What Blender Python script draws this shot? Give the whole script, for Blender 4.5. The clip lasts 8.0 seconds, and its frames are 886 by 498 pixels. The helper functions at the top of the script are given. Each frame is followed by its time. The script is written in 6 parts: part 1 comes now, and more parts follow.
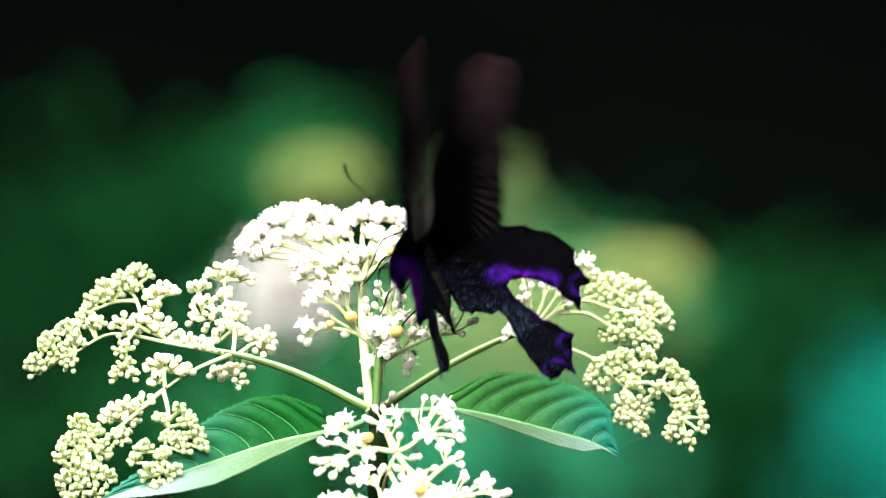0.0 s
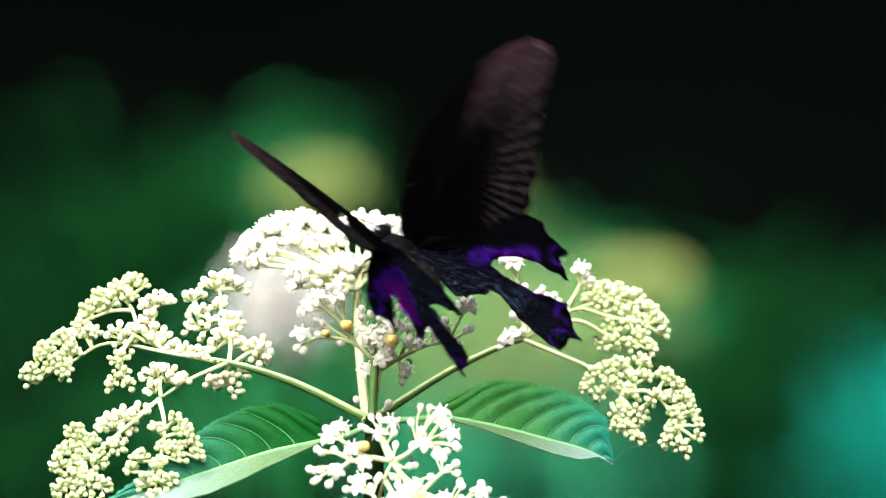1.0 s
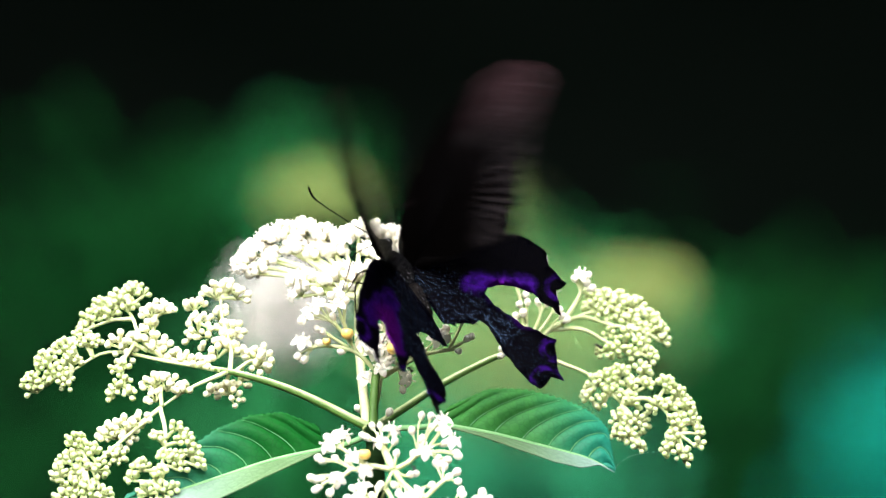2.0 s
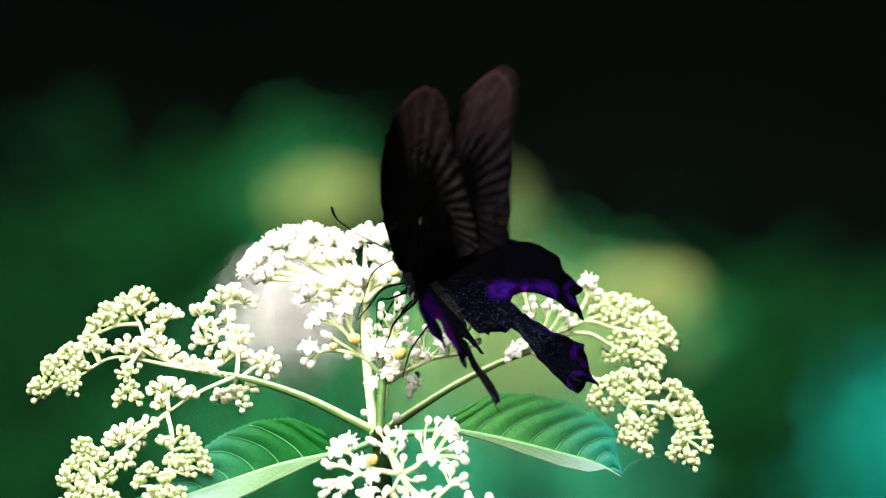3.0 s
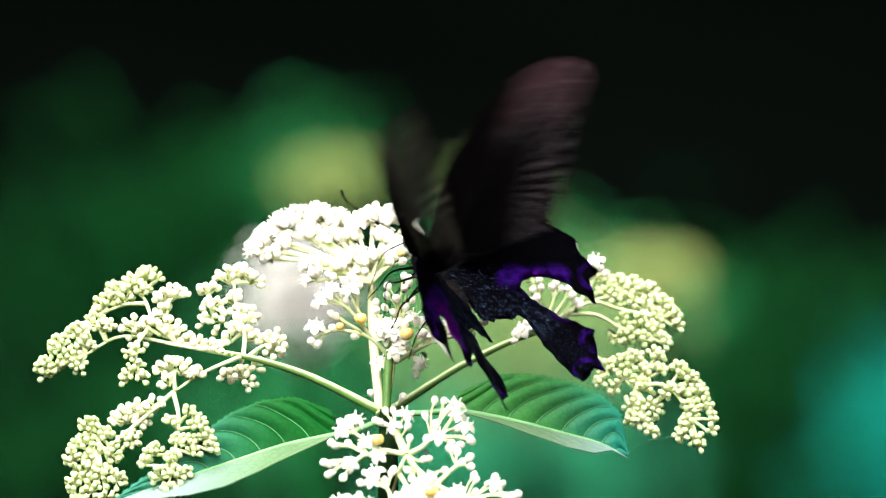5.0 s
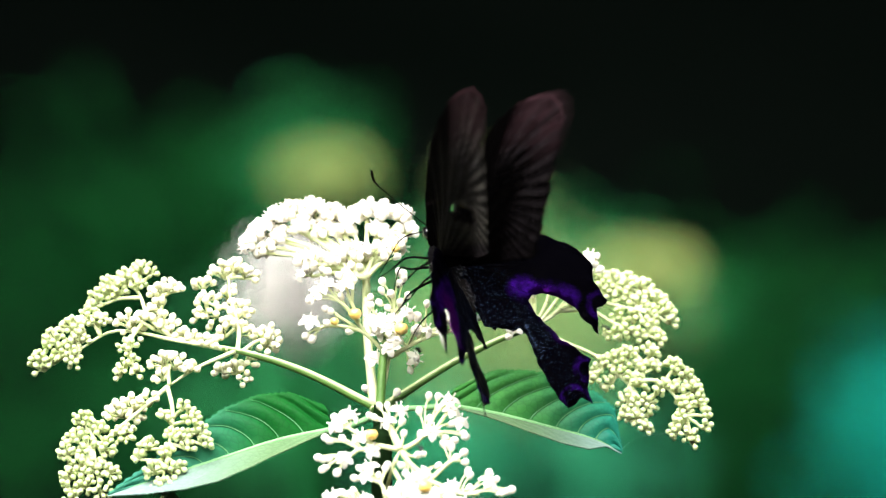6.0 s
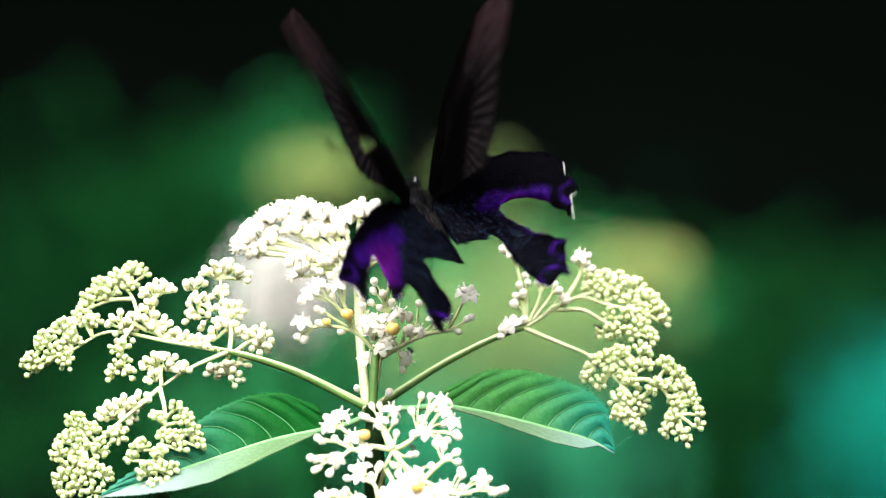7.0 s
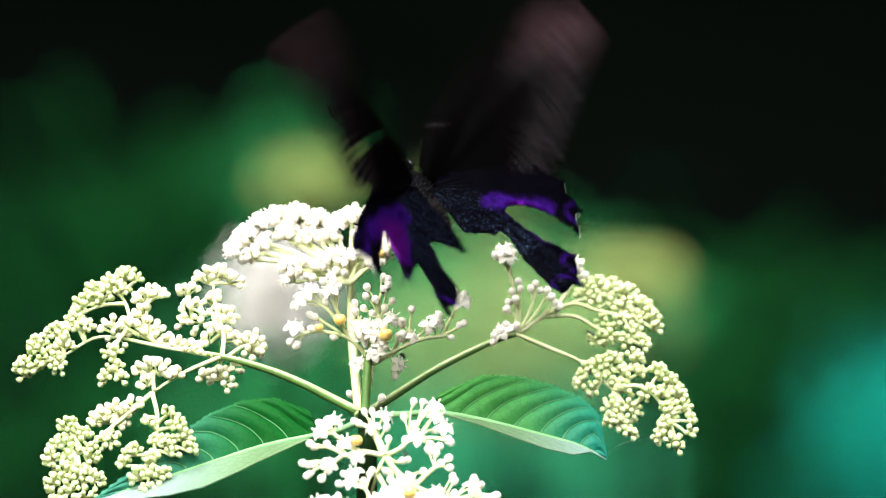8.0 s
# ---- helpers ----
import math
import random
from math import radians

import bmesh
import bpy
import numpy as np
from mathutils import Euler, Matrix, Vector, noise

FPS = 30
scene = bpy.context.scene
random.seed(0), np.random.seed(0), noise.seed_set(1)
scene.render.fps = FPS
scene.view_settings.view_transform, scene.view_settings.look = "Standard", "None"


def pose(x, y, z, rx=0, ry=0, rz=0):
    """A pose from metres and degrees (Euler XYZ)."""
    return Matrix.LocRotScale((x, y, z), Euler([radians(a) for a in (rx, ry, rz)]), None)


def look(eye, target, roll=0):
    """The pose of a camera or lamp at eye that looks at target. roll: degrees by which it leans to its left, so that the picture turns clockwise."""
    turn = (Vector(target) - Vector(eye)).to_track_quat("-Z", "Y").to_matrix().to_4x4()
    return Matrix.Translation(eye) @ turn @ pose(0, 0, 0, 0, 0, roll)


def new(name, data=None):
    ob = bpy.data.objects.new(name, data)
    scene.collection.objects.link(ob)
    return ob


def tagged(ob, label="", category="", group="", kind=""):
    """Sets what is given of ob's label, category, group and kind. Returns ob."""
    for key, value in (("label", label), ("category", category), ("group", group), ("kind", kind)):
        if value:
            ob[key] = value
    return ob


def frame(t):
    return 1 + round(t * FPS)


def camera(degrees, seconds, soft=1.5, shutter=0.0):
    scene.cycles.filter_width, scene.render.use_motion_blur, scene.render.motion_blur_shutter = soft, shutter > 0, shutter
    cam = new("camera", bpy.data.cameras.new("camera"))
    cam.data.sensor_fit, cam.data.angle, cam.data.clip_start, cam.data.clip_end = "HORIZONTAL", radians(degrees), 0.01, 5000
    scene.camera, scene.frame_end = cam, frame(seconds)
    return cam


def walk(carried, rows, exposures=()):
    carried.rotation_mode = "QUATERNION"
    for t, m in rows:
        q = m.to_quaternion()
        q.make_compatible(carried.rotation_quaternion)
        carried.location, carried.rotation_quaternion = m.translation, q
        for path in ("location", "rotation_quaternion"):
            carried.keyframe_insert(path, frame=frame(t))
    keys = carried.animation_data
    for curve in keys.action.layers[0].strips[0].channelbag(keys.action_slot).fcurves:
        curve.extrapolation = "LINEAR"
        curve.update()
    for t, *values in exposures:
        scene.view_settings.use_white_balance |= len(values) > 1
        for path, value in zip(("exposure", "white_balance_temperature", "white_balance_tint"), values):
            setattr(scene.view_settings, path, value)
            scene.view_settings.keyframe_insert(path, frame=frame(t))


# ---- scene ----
# The flower head leans 15 degrees towards the lens; HEAD is its frame: x across, y away, z up.
HEAD = pose(0, 0, 1.30, -15)
EYE = HEAD @ Vector((0, -1.870, 0))
MM = 0.001


def aim(dx, dy, roll):
    """The hand-held camera, turned by so many millimetres at the flower's distance."""
    return look(EYE, HEAD @ Vector((-dx * MM, 0, dy * MM)), roll)


cam = camera(6, 8.0, soft=1.2, shutter=1.0)
cam.data.dof.use_dof = True
cam.data.dof.focus_distance = 1.872
cam.data.dof.aperture_fstop = 11
walk(cam, [
    (0.0, aim(0.0, 0.0, 0.0)), (0.5, aim(-0.39, 0.66, -0.05)), (1.0, aim(-0.99, 1.89, -0.12)),
    (1.5, aim(-1.40, 2.83, -0.18)), (3.0, aim(0.59, 4.75, -0.35)), (3.5, aim(1.49, 3.98, -0.26)),
    (4.0, aim(2.21, 2.29, -0.18)), (4.5, aim(2.21, 1.19, -0.20)), (6.0, aim(0.98, -0.59, 0.06)),
    (6.5, aim(0.25, -0.74, 0.07)), (7.0, aim(-0.86, -0.61, -0.15)), (7.5, aim(-1.80, -0.38, -0.10)),
    (8.0, aim(-2.43, 0.68, 0.05)),
])

# ---- light ----
SUN_UP, SUN_ROUND = 60, 220
world = bpy.data.worlds.new("sky")
scene.world = world
world.use_nodes = True
sky = world.node_tree.nodes.new("ShaderNodeTexSky")
sky.sky_type, sky.sun_disc = "NISHITA", False
sky.sun_elevation, sky.sun_rotation = radians(SUN_UP), radians(SUN_ROUND)
world.node_tree.links.new(sky.outputs[0], world.node_tree.nodes["Background"].inputs[0])
world.node_tree.nodes["Background"].inputs[1].default_value = 0.15
sun = new("sun", bpy.data.lights.new("sun", "SUN"))
sun.data.energy, sun.data.angle, sun.data.color = 4.2, radians(92), (1.0, 0.97, 0.88)
SUN_WAY = Vector((math.sin(radians(SUN_ROUND)) * math.cos(radians(SUN_UP)), math.cos(radians(SUN_ROUND)) * math.cos(radians(SUN_UP)), math.sin(radians(SUN_UP))))
sun.matrix_world = look(SUN_WAY * 20, (0, 0, 0))
scene.view_settings.exposure = 2.37


# ---- materials ----
def material(name, colour, rough=0.6, other=None, scale=300.0, detail=0.5, bump=0.1, metal=0.0, trans=0.0, coat=0.0, fine=None, spec=0.4):
    """A surface with two scales of variation between two colours, and a fine relief."""
    m = bpy.data.materials.new(name)
    m.use_nodes = True
    n, l = m.node_tree.nodes, m.node_tree.links
    b = n["Principled BSDF"]
    b.inputs["Roughness"].default_value = rough
    b.inputs["Metallic"].default_value = metal
    b.inputs["Coat Weight"].default_value = coat
    b.inputs["Specular IOR Level"].default_value = spec
    co = n.new("ShaderNodeTexCoord")
    big, small = n.new("ShaderNodeTexNoise"), n.new("ShaderNodeTexNoise")
    big.inputs["Scale"].default_value, small.inputs["Scale"].default_value = scale, fine or scale * 8
    big.inputs["Detail"].default_value = 3
    for k in (big, small):
        l.new(co.outputs["Object"], k.inputs["Vector"])
    mixed = n.new("ShaderNodeMath")
    mixed.operation = "MULTIPLY_ADD"
    l.new(small.outputs[0], mixed.inputs[0])
    mixed.inputs[1].default_value = 0.4
    l.new(big.outputs[0], mixed.inputs[2])
    ramp = n.new("ShaderNodeValToRGB")
    ramp.color_ramp.elements[0].position, ramp.color_ramp.elements[1].position = 0.7 - 0.3 * detail, 0.7 + 0.3 * detail
    other = other or [c * 0.7 for c in colour]
    ramp.color_ramp.elements[0].color, ramp.color_ramp.elements[1].color = (*other, 1), (*colour, 1)
    l.new(mixed.outputs[0], ramp.inputs[0])
    l.new(ramp.outputs[0], b.inputs["Base Color"])
    if bump:
        k = n.new("ShaderNodeBump")
        k.inputs["Strength"].default_value, k.inputs["Distance"].default_value = bump, 0.0002
        l.new(small.outputs[0], k.inputs["Height"])
        l.new(k.outputs[0], b.inputs["Normal"])
    if trans:
        t, s = n.new("ShaderNodeBsdfTranslucent"), n.new("ShaderNodeMixShader")
        l.new(ramp.outputs[0], t.inputs["Color"])
        s.inputs[0].default_value = trans
        l.new(b.outputs[0], s.inputs[1])
        l.new(t.outputs[0], s.inputs[2])
        l.new(s.outputs[0], n["Material Output"].inputs["Surface"])
    return m


BUD_GREEN = material("green bud skin", (0.70, 0.75, 0.43), 0.5, (0.56, 0.65, 0.30), 120, trans=0.25)
BUD_CREAM = material("cream bud skin", (0.86, 0.84, 0.63), 0.5, (0.80, 0.79, 0.53), 120, trans=0.25)
PETAL = material("white petal", (0.93, 0.90, 0.82), 0.55, (0.88, 0.845, 0.74), 400, trans=0.42)
# Dark green for the stalks' shaded undersides, a pale strip for their lit tops.
STALK = material("stalk green darkened for its shaded underside", (0.10, 0.20, 0.04), 0.45, (0.06, 0.14, 0.025), 150)
STALK_LIT = material("painted lit top of a stalk", (0.42, 0.50, 0.25), 0.45, (0.30, 0.40, 0.16), 150)
STALK_PALE = material("cream stalk", (0.66, 0.70, 0.40), 0.5, (0.54, 0.61, 0.29), 200, trans=0.15)
# Near-black green: the shade on the stems is put into the colour.
STEM = material("shade-darkened green stem", (0.004, 0.012, 0.003), 0.85, (0.002, 0.006, 0.0015), 90, spec=0.02)
GLAND = material("orange nectar cup", (0.90, 0.54, 0.10), 0.3, (0.84, 0.60, 0.20), 500, coat=0.4)


def leaf_material(name, base, tip, dark, gloss):
    """A leaf blade that turns from one green at its stalk to another at its tip, a painted sheen, with a net of fine
    veins.
    """
    m = material(name, base, 0.42, dark, 60, 0.9, 0.0, trans=0.15, spec=gloss)
    n, l = m.node_tree.nodes, m.node_tree.links
    b, uv, cut = n["Principled BSDF"], n.new("ShaderNodeUVMap"), n.new("ShaderNodeSeparateXYZ")
    l.new(uv.outputs[0], cut.inputs[0])
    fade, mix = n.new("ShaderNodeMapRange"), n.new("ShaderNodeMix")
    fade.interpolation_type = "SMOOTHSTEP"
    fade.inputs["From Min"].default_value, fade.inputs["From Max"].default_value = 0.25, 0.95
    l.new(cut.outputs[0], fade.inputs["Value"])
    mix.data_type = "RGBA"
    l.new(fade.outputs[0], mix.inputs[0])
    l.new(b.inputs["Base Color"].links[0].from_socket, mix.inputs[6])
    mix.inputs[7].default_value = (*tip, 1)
    net, edge, co = n.new("ShaderNodeTexVoronoi"), n.new("ShaderNodeMapRange"), n.new("ShaderNodeTexCoord")
    net.feature = "DISTANCE_TO_EDGE"
    net.inputs["Scale"].default_value = 650
    l.new(co.outputs["Object"], net.inputs["Vector"])
    edge.inputs["From Max"].default_value, edge.inputs["To Min"].default_value = 0.12, 0.84
    l.new(net.outputs["Distance"], edge.inputs["Value"])
    dim = n.new("ShaderNodeMix")
    dim.data_type, dim.blend_type = "RGBA", "MULTIPLY"
    dim.inputs[0].default_value = 1.0
    l.new(mix.outputs[2], dim.inputs[6])
    l.new(edge.outputs[0], dim.inputs[7])
    l.new(dim.outputs[2], b.inputs["Base Color"])
    for k in n:
        if k.type == "BSDF_TRANSLUCENT":
            l.new(dim.outputs[2], k.inputs["Color"])
    bump = n.new("ShaderNodeBump")
    bump.inputs["Strength"].default_value, bump.inputs["Distance"].default_value = 0.5, 0.0002
    l.new(net.outputs["Distance"], bump.inputs["Height"])
    l.new(bump.outputs[0], b.inputs["Normal"])
    return m


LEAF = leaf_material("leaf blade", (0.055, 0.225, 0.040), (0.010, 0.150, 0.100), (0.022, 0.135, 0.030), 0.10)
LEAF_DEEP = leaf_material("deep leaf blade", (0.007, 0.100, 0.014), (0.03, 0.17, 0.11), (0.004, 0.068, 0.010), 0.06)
# Paler copy of the blade: the light on the near half, put in as colour.
LEAF_LIT = leaf_material("leaf half paled for the light on it", (0.12, 0.20, 0.095), (0.19, 0.28, 0.25), (0.09, 0.16, 0.07), 0.2)
VEIN = material("leaf midrib", (0.20, 0.42, 0.17), 0.6, (0.15, 0.34, 0.13), 200, trans=0.1)
SIDE_VEIN = material("leaf side vein", (0.11, 0.30, 0.12), 0.6, (0.08, 0.23, 0.09), 200, trans=0.1, spec=0.1)
ANT_BLACK = material("black insect shell", (0.012, 0.010, 0.009), 0.3, bump=0.0)


# ---- mesh helpers ----
def part(name, bm, mat, parent=None, label="", smooth=True):
    """Links a bmesh as one mesh object under a thing or a part."""
    me = bpy.data.meshes.new(name)
    bm.to_mesh(me)
    bm.free()
    for p in me.polygons:
        p.use_smooth = smooth
    me.materials.append(mat)
    ob = new(name, me)
    ob.parent = parent
    return tagged(ob, label) if label else ob


def thing(name, m, label, category, group="", kind=""):
    ob = new(name)
    ob.matrix_world = m
    return tagged(ob, label, category, group, kind)


def smooth_path(points, steps=6):
    """Points on a smooth curve through the given ones."""
    p = [Vector(a) for a in points]
    p = [p[0] * 2 - p[1]] + p + [p[-1] * 2 - p[-2]]
    out = []
    for a, b, c, d in zip(p, p[1:], p[2:], p[3:]):
        for k in range(steps):
            t = k / steps
            out.append(0.5 * ((2 * b) + (c - a) * t + (2 * a - 5 * b + 4 * c - d) * t * t + (3 * b - a - 3 * c + d) * t ** 3))
    return out + [p[-2]]


def tube(bm, points, radii, sides=8):
    """A round, tapering, closed stalk along points."""
    n = len(points)
    rings = []
    for i, p in enumerate(points):
        d = (points[min(i + 1, n - 1)] - points[max(i - 1, 0)]).normalized()
        x = d.cross(Vector((0.31, 0.87, 0.39)))
        x.normalize()
        y = d.cross(x)
        r = np.interp(i / (n - 1), np.linspace(0, 1, len(radii)), radii)
        rings.append([bm.verts.new(p + (x * math.cos(a) + y * math.sin(a)) * r) for a in (2 * math.pi * k / sides for k in range(sides))])
    for a, b in zip(rings, rings[1:]):
        for k in range(sides):
            bm.faces.new((a[k], a[(k + 1) % sides], b[(k + 1) % sides], b[k]))
    bm.faces.new(rings[0][::-1])
    bm.faces.new(rings[-1])


def mm(x, y, z):
    return Vector((x, y, z)) * MM


# ---- the flowering elder ----
elder = thing("elder_plant", HEAD, "white-flowering elder stem with domed cluster of cream buds and two leaves", "flowering plant")
NODE = mm(-14.9, 0, -36.1)


def ball_mesh(name, mat, stretch):
    bm = bmesh.new()
    bmesh.ops.create_icosphere(bm, subdivisions=2, radius=1.0)
    for v in bm.verts:
        if v.co.z > 0:
            v.co.z *= stretch
        else:
            v.co.x *= 1 + 0.42 * v.co.z
            v.co.y *= 1 + 0.42 * v.co.z
            v.co.z *= 1.35
    me = bpy.data.meshes.new(name)
    bm.to_mesh(me)
    bm.free()
    for p in me.polygons:
        p.use_smooth = True
    me.materials.append(mat)
    return me


def flower_mesh():
    """An open star of five curled-back petals round a dome, with five stamens."""
    bm = bmesh.new()
    for k in range(5):
        a = 2 * math.pi * k / 5
        rows = []
        for s, w, h in ((0.25, 0.22, 0.40), (0.7, 0.50, 0.40), (1.05, 0.45, 0.15), (1.35, 0.06, -0.2)):
            rows.append([bm.verts.new((s * math.cos(a) - q * w * math.sin(a), s * math.sin(a) + q * w * math.cos(a), h - 0.06 * abs(q))) for q in (-1, 0, 1)])
        for r0, r1 in zip(rows, rows[1:]):
            for i in range(2):
                bm.faces.new((r0[i], r1[i], r1[i + 1], r0[i + 1]))
        b = a + math.pi / 5
        tube(bm, [Vector((0.3 * math.cos(b), 0.3 * math.sin(b), 0.3)), Vector((0.9 * math.cos(b), 0.9 * math.sin(b), 0.95))], [0.07, 0.12], 4)
    bmesh.ops.create_icosphere(bm, subdivisions=1, radius=0.72, matrix=Matrix.Translation((0, 0, 0.15)))
    me = bpy.data.meshes.new("open_flower")
    bm.to_mesh(me)
    bm.free()
    for p in me.polygons:
        p.use_smooth = True
    me.materials.append(PETAL)
    return me


BALLS = {m: ball_mesh("bud", m, 1.15) for m in (BUD_GREEN, BUD_CREAM, PETAL)}
FLOWER = flower_mesh()
rng = random.Random(4)
single_buds = []


def rest_on(ob, parent, p, d, size):
    ob.parent = parent
    ob.matrix_local = Matrix.Translation(p) @ d.to_track_quat("Z", "Y").to_matrix().to_4x4() @ Matrix.Rotation(rng.uniform(0, 6), 4, "Z") @ Matrix.Diagonal((size * rng.uniform(0.9, 1.08), size * rng.uniform(0.9, 1.08), size * rng.uniform(0.92, 1.12), 1))


def cluster(name, mat, stems, umbellets):
    """One branch of the flower head: a curved stalk, a stalklet to every umbellet, and its buds on fine stalks."""
    ways = [smooth_path([mm(*p) for p in stem], 5) for stem in stems]
    path = ways[0][len(ways[0]) // 3:] + [p for w in ways[1:] for p in w[2:]]
    if name.startswith("far"):
        path = ways[0][-1:]
    bm = bmesh.new()
    thick = 1.0 if (ways[0][0] - NODE).length < 0.004 else 0.52
    tube(bm, ways[0], [1.1 * MM, 1.05 * MM, 1.0 * MM, 0.9 * MM] if name == "far_crest" else [1.05 * thick * MM, 0.8 * thick * MM, 0.55 * thick * MM], 10)
    lit_top = thick == 1.0 and not name.startswith("far")
    branch = part("flower_branch", bm, STALK if lit_top else STALK_PALE, elder)
    if lit_top:
        # A pale strip along a main stalk stands in for its lit upper side.
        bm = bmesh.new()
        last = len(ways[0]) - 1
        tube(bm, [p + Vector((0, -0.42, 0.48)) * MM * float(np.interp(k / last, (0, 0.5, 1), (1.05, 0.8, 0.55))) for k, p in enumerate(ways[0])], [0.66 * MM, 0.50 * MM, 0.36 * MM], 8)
        part("stalk_lit_top", bm, STALK_LIT, branch, "pale green strip standing in for the lit top of the stalk")
    for way in ways[1:]:
        bm = bmesh.new()
        tube(bm, way, [0.55 * MM, 0.42 * MM, 0.30 * MM], 7)
        part("spray_stalk", bm, STALK_PALE, branch)
    for x, y, z, r in umbellets:
        c = mm(x, y, z)
        fine = bmesh.new()
        near = min(path, key=lambda p: (p - c).length + (0.0 if len(ways) > 1 else 0.3 * abs(p.x - c.x)))
        out = (c - near).normalized() if (c - near).length > 1e-4 else Vector((0, 0, 1))
        up = (out * 0.7 + Vector((0, -0.25, 0.75))).normalized()
        # Cream umbellets open like a fan on long stalklets, green ones are still tight balls.
        fan = mat is BUD_CREAM or name == "far_inner"
        base = c - up * r * (1.45 if fan else 0.75) * MM
        bend = near.lerp(base, 0.55) + mm(0, 0, 0.06 * (c - near).length / MM)
        tube(fine, smooth_path([near, bend, base], 3), [0.72 * MM, 0.42 * MM] if name.startswith("far") else [0.5 * MM, 0.34 * MM], 6)
        n = max(5, round(2 + r * r * (1.4 if mat is PETAL else 1.8))) if fan else max(4, round(r * r * (2.9 if mat is PETAL else 3.1)))
        for k in range(n):
            a = k * 2.39996 + rng.uniform(-0.3, 0.3)
            h = 1 - (0.62 if fan else 1.15) * (k + 0.5) / n
            q = math.sqrt(max(0, 1 - h * h))
            d = Vector((q * math.cos(a), q * math.sin(a), h))
            d = (up.to_track_quat("Z", "Y") @ d).normalized()
            p = base + d * (r * rng.uniform(0.85, 1.2) * (1.6 if fan else 1.0)) * MM + up * r * (0.0 if fan else 0.35) * MM
            tube(fine, [base, base.lerp(p, 0.6) + up * 0.2 * MM, p], [0.2 * MM, 0.17 * MM, 0.26 * MM], 5)
            size = rng.uniform(0.66, 0.86) * MM * (1.22 if mat is PETAL else 1.02 if mat is BUD_CREAM else 0.84)
            if mat is PETAL and rng.random() < 0.15:
                rest_on(new("open_flower", FLOWER), branch, p, (d + up * 0.4).normalized(), size * 1.55)
            else:
                single_buds.append((branch, mat, p, (d + up * 0.4).normalized(), size))
        part("branchlet", fine, STALK_PALE, branch)
    return branch


cluster("left_arm_tip", BUD_GREEN,
        [[(-46.5, 4.6, -23.4), (-60.5, 6, -20.9), (-73.6, 13.2, -18.9), (-81.8, 11.8, -23)]],
        [(-91.2, 10.9, -24.8, 2.2), (-88.1, 12.4, -20.4, 2.5), (-83.7, 13.5, -17.3, 2.5), (-79.9, 14.3, -15.2, 2), (-85.6, 11.5, -23.2, 2.5), (-81.8, 12.5, -20.2, 2.2), (-77.7, 13.8, -16.4, 2.2), (-88.7, 10.6, -25.7, 1.8), (-83.5, 10.8, -25.2, 1.9), (-91.2, 10, -27.3, 1.2)])
cluster("left_arm_crest", BUD_GREEN,
        [[(-60.5, 8, -20.9), (-66.1, 8, -16.1), (-68.6, 17.9, -11.1), (-70.2, 18.8, -9.4)], [(-68.4, 17, -11.6), (-73, 18, -11.8), (-77, 17, -13.2)]],
        [(-78.1, 17.6, -11.1, 2), (-75.6, 19, -8.2, 2.2), (-71.8, 19.6, -6.9, 2.5), (-68.3, 20.6, -4.9, 2.2), (-65.9, 20.2, -5.7, 1.2), (-73.7, 18.1, -9.9, 2), (-69.3, 19, -8.2, 1.8), (-79.9, 16.3, -13.5, 1.5)])
cluster("left_arm_mid", BUD_CREAM,
        [[(-48.5, 4.2, -22.9), (-59.2, 7.4, -20.6), (-64.9, 8.4, -18.6)], [(-62, 8.2, -19.6), (-63.6, 9.2, -15.5), (-63, 10.6, -11)], [(-64.9, 8.4, -18.6), (-68, 8.8, -17), (-70.5, 9, -16.6)]],
        [(-64.5, 11.3, -8.9, 1.8), (-62, 11.5, -8.1, 2), (-60, 11.4, -8.6, 1.2), (-65.2, 10.2, -12.4, 1.8), (-63.8, 9.4, -15.1, 1.8), (-67.2, 9.5, -14.9, 1.5), (-71.1, 9.4, -15.1, 2.2), (-70.2, 8.4, -18.6, 2), (-60.5, 8.7, -17.6, 2), (-57.8, 8.3, -18.9, 1.5), (-62.8, 8.8, -17.1, 1.5), (-56.5, 7, -19.6, 1.4), (-54, 6, -20.2, 1.3), (-51.8, 5, -20.8, 1.2)])
cluster("left_arm_hang", BUD_GREEN,
        [[(-68, 8.8, -17.4), (-70, 5.7, -20.6), (-70.2, 2, -24.9)]],
        [(-71.1, 2.5, -22.1, 2), (-69.8, 1.9, -25.5, 2), (-72.2, 1.6, -27.1, 1.6), (-68.5, 1.4, -27.9, 1.4), (-73.2, 1.3, -28.4, 1)])
cluster("left_low_hub", BUD_CREAM,
        [[(-47.0, 4.4, -23.3), (-55.5, 0.4, -27.0), (-61.8, -2, -31.1)], [(-61.4, -2, -30.8), (-61.6, -1.4, -28.2), (-61.3, -1, -26.4)], [(-61.8, -2, -31.1), (-66.5, -2.6, -34.6), (-71, -3, -36.4)]],
        [(-63.5, -0.5, -23.9, 2.2), (-59, -0.8, -24.9, 2), (-64.2, -1.4, -28.1, 1.6), (-57.2, -1, -26.1, 1.4), (-66.8, -2.4, -33, 2), (-70, -2.5, -33.4, 1.9), (-73.5, -2.8, -34.9, 2.2), (-71.1, -3.3, -37.6, 1.8), (-68, -3, -36.1, 1.5)])
